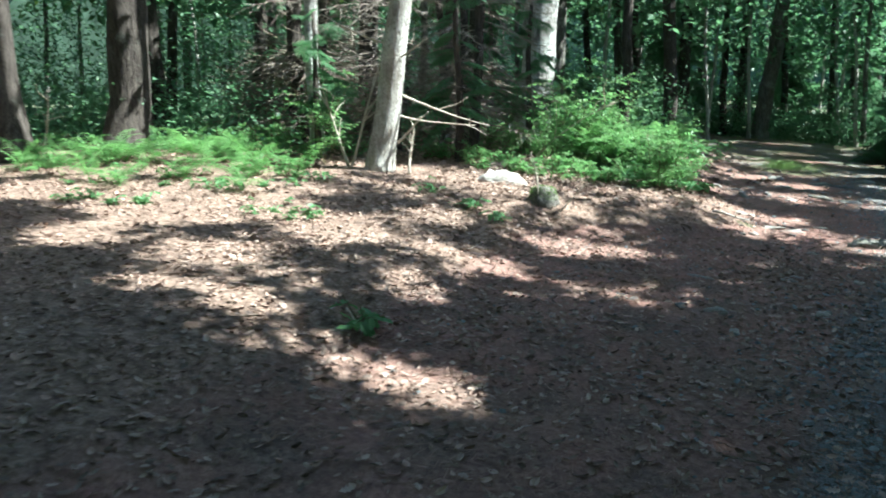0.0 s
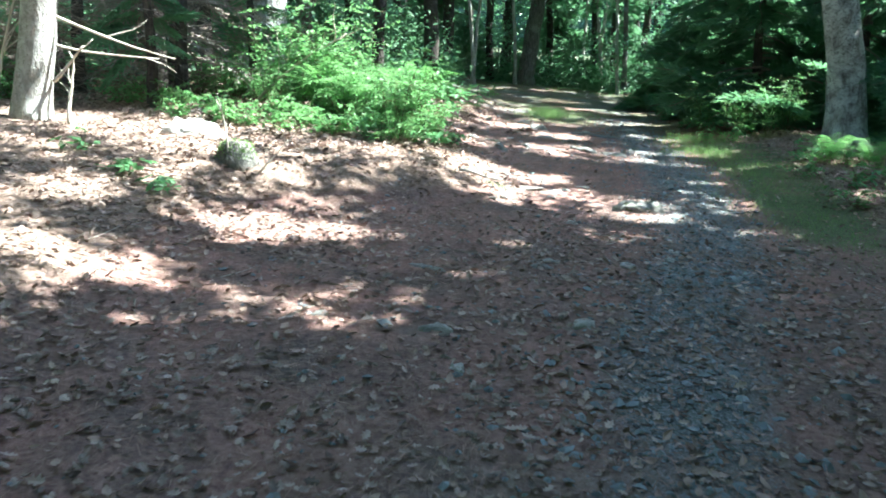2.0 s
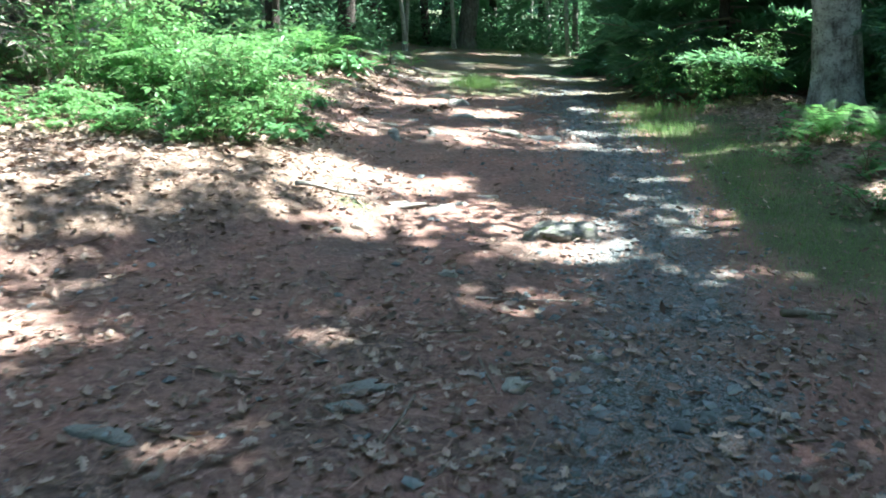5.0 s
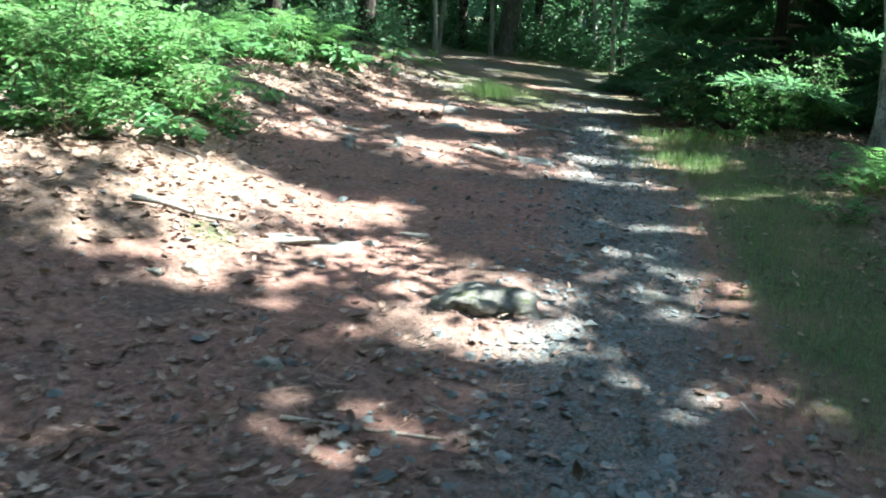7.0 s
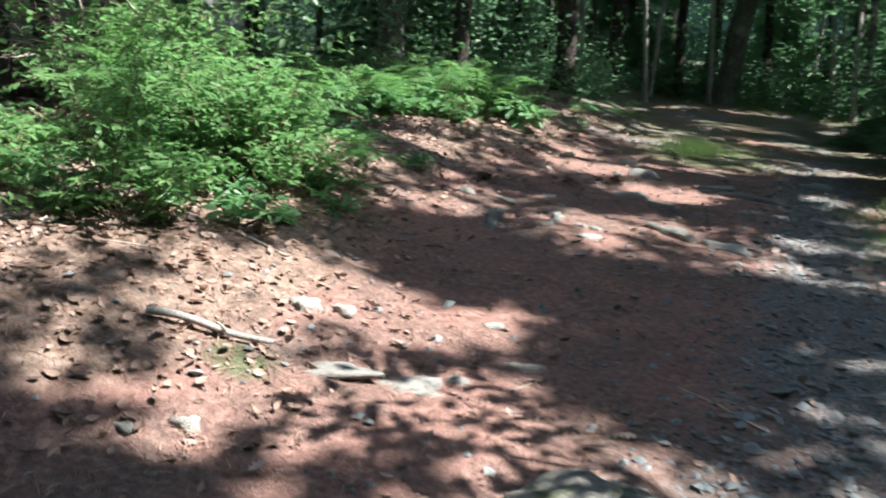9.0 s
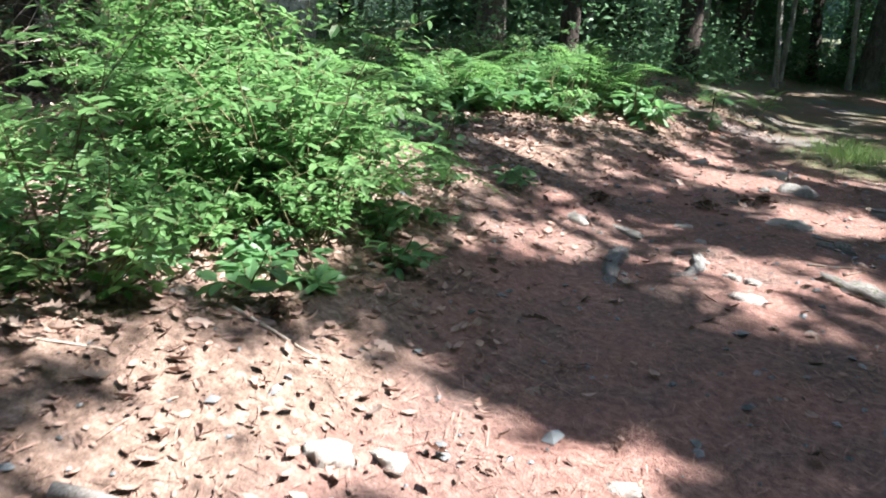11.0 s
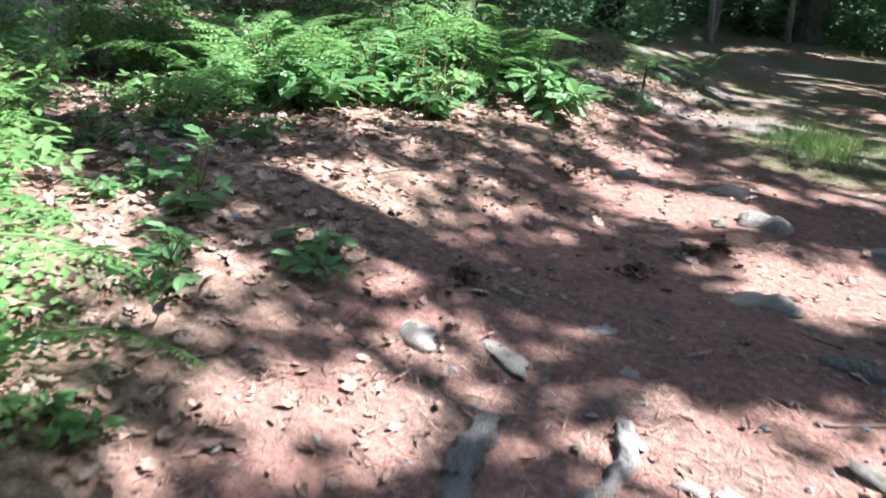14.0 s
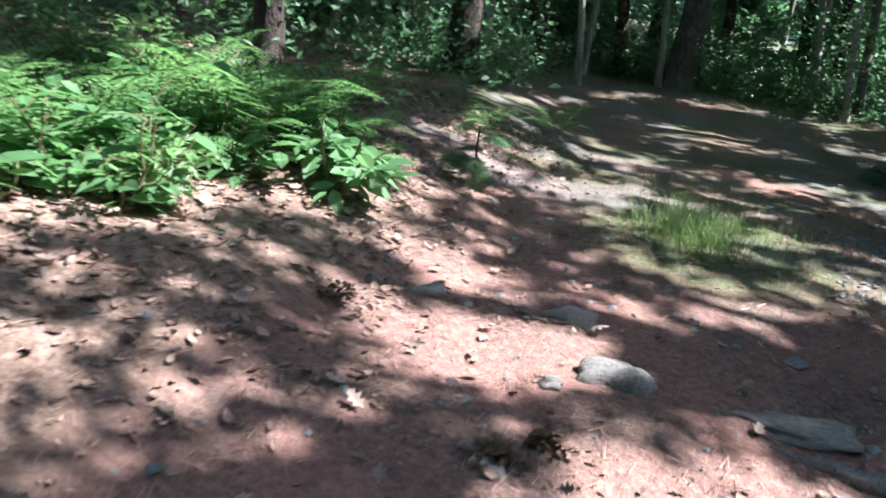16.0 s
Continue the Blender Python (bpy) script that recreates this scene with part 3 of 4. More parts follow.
def overhanging_limb():
    """A long low limb of a tree beside the trail, added unseen to cast leaf shadows on spots; its leaves stand clear
    of the crowns.
    """
    tree = next(o for o in bpy.data.objects if o.name.startswith("tree") and abs(o.matrix_basis.translation.x - 8.6) < 0.01)
    base = np.array(tree.matrix_basis.translation)
    r = np.random.default_rng(46)
    spots = [(0.55, 8.93), (0.7, 8.98), (0.62, 9.42), (0.83, 9.38), (0.85, 9.62), (0.93, 8.98), (1.1, 9.18), (1.05, 9.0), (1.2, 9.45), (1.5, 8.92), (1.72, 8.85), (1.35, 9.2), (1.6, 8.98), (1.45, 8.78), (1.62, 8.74), (1.8, 8.95)]
    ends = np.array([(x + 0.767 * 3.4, y + 0.225 * 3.4, 3.35) for x, y in spots]) - base
    root_at, tip = np.array([0, 0, 4.6]), ends.mean(0) + (0.6, 0.1, 0.05)
    limb = part("limb", tube(np.stack([root_at + (tip - root_at) * s + (0, 0, 0.3 * np.sin(3.1 * s)) for s in np.linspace(0, 1, 9)]), np.linspace(0.07, 0.015, 9), 8, 0.1, 46), M_GREYBARK, tree, "long low limb added for its leaf shadows", soft=True)
    pos = []
    for k, e in enumerate(ends):
        tw = np.stack([tip + (e - tip) * s for s in np.linspace(0, 1, 5)])
        part("twig", tube(tw, np.linspace(0.010, 0.004, 5), 5), M_GREYBARK, limb, soft=True)
        pos.append(e + r.normal(0, 1, (15, 3)) * (0.085, 0.085, 0.05))
    pos = np.concatenate(pos)
    part("limb_foliage", leaves(pos, r.uniform(0.09, 0.15, len(pos)), 47, 0.5, LEAF), M_CANOPY, tree, "green oak leaves", kind="stuff")


overhanging_limb()


def background_trees():
    """Slim trunks of the woods behind, with a few low leafy twigs."""
    r = np.random.default_rng(5)
    kinds = []
    for k, (rad, hh, bark) in enumerate([(0.13, 10, M_DARK), (0.09, 9, M_GREYBARK), (0.2, 12, M_DARK), (0.06, 7, M_PALE)]):
        t = holder("tree", pose(0, 0, -60 - k), ["dark slender forest tree trunk", "grey slender forest tree trunk", "stout dark forest tree trunk", "thin pale young tree trunk"][k], "tree", "woods behind the trail")
        part("trunk", trunk_tables(rad, hh, (r.normal(0, 0.02), 0), 700 + k, 0.3, 9)[0], bark, t, soft=True)
        n = 420
        a, q = r.uniform(0, 2 * np.pi, n), r.uniform(0.3, 2.2, n)
        z = r.uniform(2.6, hh + 0.5, n)
        part("crown", leaves(np.stack([q * np.cos(a), q * np.sin(a), z], 1), r.uniform(0.18, 0.34, n), 720 + k), M_FAR, t, "sparse green leaves", kind="stuff")
        kinds.append(t)
    spots = [(-6.6, 12.2, 2), (-5.3, 13.0, 0), (-11.8, 12.4, 2), (-10.3, 14.0, 0), (-7.0, 15.5, 1), (-3.2, 18.5, 0), (-2.6, 22.0, 2), (-4.4, 24.5, 0),
             (-3.4, 27.0, 1), (-2.0, 26.5, 3), (-6.2, 28, 0), (1.8, 31, 3), (2.6, 29.0, 1), (3.2, 33, 0), (-1.6, 33, 2), (-14.5, 14.5, 0), (-13, 18, 2), (-10.5, 10.8, 0), (-7.5, 11.3, 0),
             (-0.9, 28.9, 3), (1.9, 29.6, 3), (2.4, 28.6, 3), (-3.0, 24.4, 3), (-4.6, 22.6, 3), (-2.2, 28.0, 3)]
    for _ in range(20):
        spots.append((r.uniform(-11, 3.5), r.uniform(25, 44), int(r.choice([0, 0, 1, 2, 3]))))
        if abs(spots[-1][0] - 0.2) < 1.6 and spots[-1][1] < 30:
            spots.pop()
    while len(spots) < 120:
        x, y = r.uniform(-32, 18), r.uniform(11, 52)
        if x > -5.5 and y < 30 and not (x > 5.5 and y > 19) or x < -5 and y < 11 + 0.15 * -x:
            continue
        spots.append((x, y, int(r.choice([0, 0, 1, 1, 2, 3]))))
    for x, y, k in spots:
        copy_thing(kinds[k], pose(x, y, gz(x, y), r.normal(0, 2.0), r.normal(0, 2.5), r.uniform(0, 360)))
    for t in kinds:
        for o in (*t.children, t):
            bpy.data.objects.remove(o)


background_trees()


def understory():
    """Leafy undergrowth of the woods, which nobody could count."""
    r = np.random.default_rng(15)
    pos, size = [], []
    for x0, x1, y0, y1, z1, n in [(-24, -5.5, 12, 22, 2.2, 9000), (-24, 12, 24, 34, 4.5, 22000), (-40, 30, 34, 60, 9.0, 16000), (5.6, 16, 15, 32, 5, 7000), (-5.5, -2.6, 17, 26, 1.6, 3500), (-9, 6, 28.5, 33, 1.8, 12000), (-3.4, -1.9, 21, 29, 0.8, 2500), (-2.5, 3.5, 29.0, 30.5, 0.7, 3500), (-20, -6, 9.5, 14, 1.0, 5000), (6, 16, 8, 15, 2, 3000), (-22, -9, 9, 13, 1.3, 1800), (-30, -12, 1, 12, 5.5, 7000), (-32, -11.5, 11, 26, 6.5, 12000), (-34, 26, 34, 40, 7.0, 22000), (-12, 4.5, 29.2, 31.5, 1.0, 4000), (6, 20, 22, 34, 5.0, 6000)]:
        m = int(n * 1.6) // 26
        c = np.stack([r.uniform(x0, x1, m), r.uniform(y0, y1, m), r.uniform(0.05, 1, m) ** 1.5 * z1], 1)
        c[:, 2] += ground_z(c[:, 0], c[:, 1])
        p = (c[:, None] + r.normal(0, 1, (m, 26, 3)) * (0.34, 0.34, 0.15)).reshape(-1, 3)
        clear = ~((np.abs(p[:, 0] - trail_edge(p[:, 1]) - 1.8) < 2.0) & (p[:, 1] < 29) & (p[:, 2] < 4))
        p = p[clear]
        p[:, 2] = np.maximum(p[:, 2], ground_z(p[:, 0], p[:, 1]) + 0.03)
        pos.append(p), size.append(r.uniform(0.06, 0.15, len(p)) * (1.6 if y0 > 30 else 1.0))
    tab = leaves(np.concatenate(pos), np.concatenate(size), 16, 0.45)
    thing("undergrowth", tab, M_FAR, pose(0, 0, 0), "dense green undergrowth among the trees", "undergrowth", kind="stuff")


understory()


# ---- hemlocks beside the trail ----
def spray_tables(length, seed):
    """A flat, drooping conifer branch: a woody stem with rows of needle-covered twigs."""
    r = np.random.default_rng(seed)
    s = np.linspace(0, 1, 9)
    pts = np.stack([length * s, 0.06 * length * np.sin(s * 5 + seed), -0.28 * length * s**2], 1)
    wood = tube(pts, np.linspace(0.014, 0.003, 9) * length, 5)
    n = 30
    k = np.repeat(np.linspace(0.12, 0.99, n), 2)
    sign = np.tile([1.0, -1.0], n)
    base = np.stack([np.interp(k, s, pts[:, i]) for i in range(3)], 1)
    lens = length * (0.10 + 0.32 * np.sin(np.pi * (0.12 + 0.86 * k)) ** 0.8) * r.uniform(0.7, 1.1, 2 * n)
    needle_v, needle_t = [], []
    for q in range(5):
        f = q / 5
        yaw = sign * r.uniform(0.75, 1.0, 2 * n)
        start = base + np.stack([np.cos(yaw), np.sin(yaw), -0.25 - 0.2 * f + 0 * yaw], 1) * (lens * f)[:, None]
        for side in (-0.55, 0.55):
            rot = rotations(2 * n, yaw + side * r.uniform(0.6, 1.1, 2 * n), r.normal(0.2, 0.2, 2 * n), r.normal(0, 0.5, 2 * n))
            v, t = scattered(CARD, start, rot, np.stack([lens * 0.34, lens * 0.12, lens * 0.2], 1))
            needle_t.append(t + sum(len(a) for a in needle_v)), needle_v.append(v)
    return wood, (np.concatenate(needle_v), np.concatenate(needle_t))


def hemlock(x, y, height, reach, seed, label, low=0.15, density=18):
    r = np.random.default_rng(seed)
    z = gz(x, y)
    t = holder("hemlock", pose(x, y, z), label, "conifer tree", "dark conifers beside the trail")
    part("trunk", trunk_tables(min(0.045 + 0.013 * height, 0.025 * height), height, (0, 0), seed, 0.3, 9)[0], M_DARK, t, soft=True)
    sprays = [spray_tables(1.0, seed + k) for k in range(3)]
    wood, green = [], []
    count = int(density * height)
    for k in range(count):
        h = low + (height - low) * (k / count) ** 1.25
        size = reach * (1 - 0.75 * h / height) * r.uniform(0.6, 1.1) + 0.15
        yaw = r.uniform(0, 2 * np.pi)
        rot = rotations(1, np.array([yaw]), np.array([r.normal(0.12, 0.24)]), np.array([r.normal(0, 0.35)]))
        w, g = sprays[k % 3]
        here = np.array([[0, 0, h + 0.1]])
        wood.append(scattered(w, here, rot, np.array([size])))
        green.append(scattered(g, here, rot, np.array([size])))
    part("branch", joined(wood), M_TWIG, t, "thin brown branches", kind="stuff")
    part("foliage", joined(green), M_HEMLOCK, t, "dark green needle sprays", kind="stuff")


for n, (x, y, hh, reach) in enumerate([(4.3, 17.2, 3.7, 1.9), (4.0, 19.6, 3.7, 1.7), (6.0, 17.0, 4.6, 2.0), (6.9, 14.9, 4.0, 1.7), (4.1, 22.6, 4.4, 2.0), (5.9, 20.3, 5.2, 2.0), (8.4, 15.8, 5.0, 2.0), (7.6, 12.4, 3.6, 1.4)]):
    hemlock(x, y, hh, reach, 800 + 7 * n, "dense dark green hemlock with branches down to the ground")
def far_hemlocks():
    """The dark conifers that close the view, alike to the last ones."""
    near = [o for o in bpy.data.objects if o.name.startswith("hemlock") and o.parent is None]
    for k, (x, y) in enumerate([(2.6, 32.0), (5.2, 27.5), (-3.6, 31.5), (-7.5, 27.0), (7.5, 24.0), (-11.0, 30.0), (0.2, 36.0), (-15.0, 25.0)]):
        copy_thing(near[k % len(near)], pose(x, y, gz(x, y), 0, 0, 67 * k))


far_hemlocks()
for n, (x, y, hh, reach) in enumerate([(-6.1, 9.5, 2.2, 0.75), (-4.1, 10.3, 2.6, 0.8), (-3.6, 12.4, 2.6, 0.8)]):
    hemlock(x, y, hh, reach, 860 + 3 * n, "thin green hemlock sapling among dead brush", 0.7, 8)
hemlock(-0.9, 17.3, 0.42, 0.16, 871, "tiny dark evergreen seedling at the trail's margin", 0.05)


# ---- dead branches, bare stems, brush ----
def dead_stem(name, base, way, length, r0, seed, label, category, group, mat, twigs=3, droop=0.0):
    pts = wander((0, 0, 0), way, length, 9, 0.10 if droop == 0 else 0.03, seed, droop)
    t = holder(name, pose(*base), label, category, group)
    stem = part("stem", tube(pts, np.linspace(r0, r0 * 0.3, 10), 7, 0.1, seed), mat, t, soft=True)
    r = np.random.default_rng(seed)
    for k in range(twigs):
        i = int(r.integers(3, 9))
        d = pts[i] - pts[i - 1] + r.normal(0, 0.08, 3) * length * 0.6
        part("twig", tube(wander(pts[i], d, length * r.uniform(0.2, 0.45), 5, 0.15, seed + k + 1, droop), np.linspace(r0 * 0.45, r0 * 0.12, 6), 5), mat, stem, soft=True)
    return t


def birch_branches():
    x, y = -4.55, 8.95
    z = gz(x, y)
    for k, (h, way, length, r0) in enumerate([(1.05, (0.95, 0.0, -0.45), 1.4, 0.02), (0.75, (0.97, 0.0, -0.3), 1.1, 0.016), (0.38, (0.8, -0.2, 0.55), 0.55, 0.024), (1.5, (0.8, -0.5, 0.25), 0.8, 0.015), (1.75, (-0.8, -0.4, 0.2), 0.9, 0.015)]):
        dead_stem("dead_branch", (x + way[0] * 0.12, y + way[1] * 0.12 - 0.05, z + h), way, length, r0, 1000 + 9 * k, "bare pale dead branch low on a trunk", "dead branch", "dead branches", M_DEADWOOD, 1, -0.03)
    for k, (bx, by, way, length) in enumerate([(-5.15, 8.75, (0.45, 0.1, 1), 1.55), (-5.2, 8.8, (-0.38, 0.1, 1), 1.25), (-4.15, 8.6, (-0.15, 0, 1), 0.8), (-3.2, 11.2, (0.5, 0.1, 0.9), 1.7), (-9.9, 7.7, (0.1, 0.1, 1), 1.0)]):
        dead_stem("bare_sapling", (bx, by, gz(bx, by) - 0.03), way, length, 0.024, 1100 + 9 * k, "bare pale leafless sapling standing in the brush", "sapling", "bare saplings", M_DEADWOOD, 5)


birch_branches()


def dead_conifers():
    """Shaded-out conifers that keep their fans of bare, drooping lower branches."""
    proto = tube([(0, 0, 0), (0.5, 0.04, -0.03), (1, -0.02, -0.14)], [0.014, 0.010, 0.004], 3)
    for k, (x, y, height) in enumerate([(-8.3, 12.3, 6.5), (-7.0, 11.2, 7.0), (-5.7, 11.4, 6.5), (-4.9, 12.6, 7.0), (-4.4, 11.7, 6.5), (-5.9, 14.0, 7.0)]):
        r = np.random.default_rng(1300 + k)
        t = holder("dead_conifer", pose(x, y, gz(x, y)), "shaded-out conifer with bare drooping grey-brown branches", "conifer tree", "dead conifers")
        part("trunk", trunk_tables(0.085, height, (r.normal(0, 0.02), 0), 1310 + k, 0.25, 9)[0], M_DARK, t, soft=True)
        twigs = []
        for _ in range(46):
            a, h, length = r.uniform(0, 2 * np.pi), r.uniform(0.5, 4.2), r.uniform(0.7, 1.5)
            pts = wander((0.06 * np.cos(a), 0.06 * np.sin(a), h), (np.cos(a), np.sin(a), r.normal(0.0, 0.15)), length, 7, 0.09, int(r.integers(1 << 30)), 0.07)
            twigs.append(tube(pts, np.linspace(0.011, 0.003, 8), 4))
            f = r.uniform(0.2, 1.0, 26)
            at = np.stack([np.interp(f, np.linspace(0, 1, 8), pts[:, i]) for i in range(3)], 1)
            yaw = a + np.where(r.random(26) < 0.5, 1, -1) * r.uniform(0.5, 1.1, 26)
            twigs.append(scattered(proto, at, rotations(26, yaw, r.normal(0.3, 0.3, 26), r.uniform(0, 6, 26)), length * r.uniform(0.15, 0.4, 26)))
        part("dead_branch", joined(twigs), M_DEADTWIG, t, "fans of thin bare twigs", kind="stuff")


dead_conifers()


def brush():
    """Tangles of thin dead conifer twigs between the trunks."""
    r = np.random.default_rng(31)
    for k, (x, y, w, h, n) in enumerate([(-7.3, 11.5, 1.3, 1.9, 800), (-5.9, 10.9, 0.9, 1.4, 500), (-4.9, 12.0, 1.0, 1.6, 500), (-8.9, 12.2, 1.2, 1.6, 500)]):
        z = gz(x, y)
        yaw = r.uniform(0, 2 * np.pi, n)
        q = r.uniform(0.0, 0.5, n) * w
        pos = np.stack([q * np.cos(yaw), q * np.sin(yaw), r.uniform(0.05, 1, n) * h], 1)
        pos[:30, 2] = 0.0
        rot = rotations(n, yaw + r.normal(0, 0.7, n), r.normal(0.15, 0.3, n), r.uniform(0, 6, n))
        proto = tube([(0, 0, 0), (0.4, 0.05, -0.02), (0.75, 0.0, -0.09), (1, 0.08, -0.2)], [0.012, 0.009, 0.006, 0.003], 3)
        tab = scattered(proto, pos, rot, r.uniform(0.3, 1.0, n) * w * 0.8)
        thing("dead_brush", tab, M_TWIG, pose(x, y, z), "tangle of thin brown dead conifer twigs", "brush", "dead brush", kind="stuff")


brush()


# ---- ferns ----
def frond_tables(length, seed, pairs=13):
    r = np.random.default_rng(seed)
    s = np.linspace(0, 1, 9)
    pts = np.stack([length * 0.86 * s, 0.05 * length * np.sin(s * 3), length * (1.05 * s - 0.78 * s**2)], 1)
    out = [tube(pts, np.linspace(0.006, 0.0015, 9), 4)]
    for q in np.linspace(0.2, 0.985, pairs):
        b = np.array([np.interp(q, s, pts[:, i]) for i in range(3)])
        ln = length * (0.30 * (1 - q) ** 0.75 + 0.015) * r.uniform(0.85, 1.1)
        for sign in (1, -1):
            yaw = sign * (1.15 + r.normal(0, 0.06))
            tilt = 0.18 + r.normal(0, 0.08) + 0.35 * (q - 0.5)
            m = 5
            f = np.repeat(np.linspace(0.08, 0.95, m), 2)
            side = np.tile([1.0, -1.0], m)
            way = np.array([np.cos(yaw), np.sin(yaw), -np.sin(tilt)])
            pos = b + way * (ln * f)[:, None]
            size = ln * 0.30 * (1.12 - 0.85 * f)
            rot = rotations(2 * m, yaw + side * 0.95, np.full(2 * m, tilt), np.zeros(2 * m))
            out.append(scattered(CARD, pos, rot, np.stack([size, size * 0.85, size * 0.5], 1)))
    return joined(out)


FRONDS = [raw_mesh("frond", *frond_tables(1.0, 40 + k)) for k in range(4)]
for me in FRONDS:
    me.materials.append(M_FERN)


def fern(x, y, size, count, seed, label):
    r = np.random.default_rng(seed)
    t = holder("fern", pose(x, y, gz(x, y) - 0.01, 0, 0, r.uniform(0, 360)), label, "fern", "ferns")
    for k in range(count):
        ob = part("frond", FRONDS[int(r.integers(4))], M_FERN, t)
        sc = size * r.uniform(0.75, 1.1)
        ob.matrix_basis = pose(0.02, 0, 0, r.normal(0, 6), r.normal(-8, 12), 360 * k / count + r.normal(0, 14)) @ Matrix.Diagonal((sc, sc, sc, 1))


def ferns():
    r = np.random.default_rng(41)
    n = 0
    def row(x0, y0, x1, y1, spread, count, size, label):
        nonlocal n
        for k in range(count):
            s = (k + r.uniform(0, 1)) / count
            fern(x0 + (x1 - x0) * s + r.normal(0, spread), y0 + (y1 - y0) * s + r.normal(0, spread), size * r.uniform(0.75, 1.15), int(r.integers(4, 7)), 2000 + n, label)
            n += 1
    row(-9.6, 7.3, -5.6, 8.2, 0.35, 24, 0.72, "sunlit light green fern on leaf litter")
    row(-9.0, 6.4, -5.2, 7.1, 0.35, 15, 0.55, "low light green fern on leaf litter")
    row(-2.2, 11.0, -1.0, 11.1, 0.2, 9, 1.2, "tall bright green fern with arching fronds in the shrubs")
    row(-2.7, 13.9, -1.9, 16.6, 0.22, 14, 1.05, "arching green fern at the trail's margin")
    row(-3.6, 13.0, -3.0, 17.0, 0.4, 7, 0.8, "green fern in the shade of the woods")
    row(3.9, 12.1, 5.6, 12.9, 0.3, 13, 0.6, "low green fern below a stout oak")
    row(4.3, 11.2, 5.4, 11.8, 0.25, 4, 0.4, "low green fern below a stout oak")
    row(-1.9, 17.5, -1.5, 20.5, 0.3, 5, 0.6, "green fern at the trail's margin")


ferns()


# ---- shrubs and seedlings ----
def shrub_tables(height, spread, stems, seed, leaf=0.045, twigs=6, per=9):
    r = np.random.default_rng(seed)
    wood, pos, yaws, tilts, sizes = [], [], [], [], []
    for k in range(stems):
        a = r.uniform(0, 2 * np.pi)
        pts = wander((0.05 * np.cos(a), 0.05 * np.sin(a), -0.02), (np.cos(a) * spread, np.sin(a) * spread, 1.0), height * r.uniform(0.6, 1.1), 7, 0.13, seed + k)
        wood.append(tube(pts, np.linspace(0.006, 0.0022, 8), 4))
        for q in range(twigs):
            i = int(r.integers(2, 8))
            d = np.array([np.cos(b := r.uniform(0, 2 * np.pi)), np.sin(b), r.uniform(-0.1, 0.5)])
            tp = wander(pts[i], d, height * r.uniform(0.18, 0.36), 4, 0.2, seed + 31 * k + q)
            wood.append(tube(tp, np.linspace(0.003, 0.001, 5), 3))
            f = np.linspace(0.15, 1, per)
            lp = np.stack([np.interp(f, np.linspace(0, 1, 5), tp[:, j]) for j in range(3)], 1)
            pos.append(lp)
            yaws.append(b + np.where(np.arange(per) % 2, 0.9, -0.9) + r.normal(0, 0.3, per))
            tilts.append(r.normal(0.1, 0.35, per)), sizes.append(leaf * r.uniform(0.6, 1.3, per))
    pos = np.concatenate(pos)
    n = len(pos)
    green = scattered(LEAF, pos, rotations(n, np.concatenate(yaws), np.concatenate(tilts), r.normal(0, 0.35, n)), np.concatenate(sizes))
    return joined(wood), green


def shrub_kind(height, spread, stems, seed, leaf, twigs, per, label, category, group, mat):
    t = holder("shrub", pose(0, 0, -60), label, category, group)
    wood, green = shrub_tables(height, spread, stems, seed, leaf, twigs, per)
    part("stem", wood, M_STEM, t, "thin brown stems", kind="stuff")
    part("foliage", green, mat, t, "small green leaves", kind="stuff")
    return t


def shrub_edge(y):
    """x of the front of the undergrowth on the bank."""
    return np.interp(y, [5, 8.6, 9.2, 9.6, 10.1, 10.9, 11.6, 12.5, 13.2, 14.3, 15.0, 15.6, 16.4, 17.3, 20], [-2.0, -1.9, -0.9, -0.5, -0.2, -0.45, -1.1, -1.7, -2.2, -2.0, -1.5, -1.3, -1.15, -1.7, -2.2])


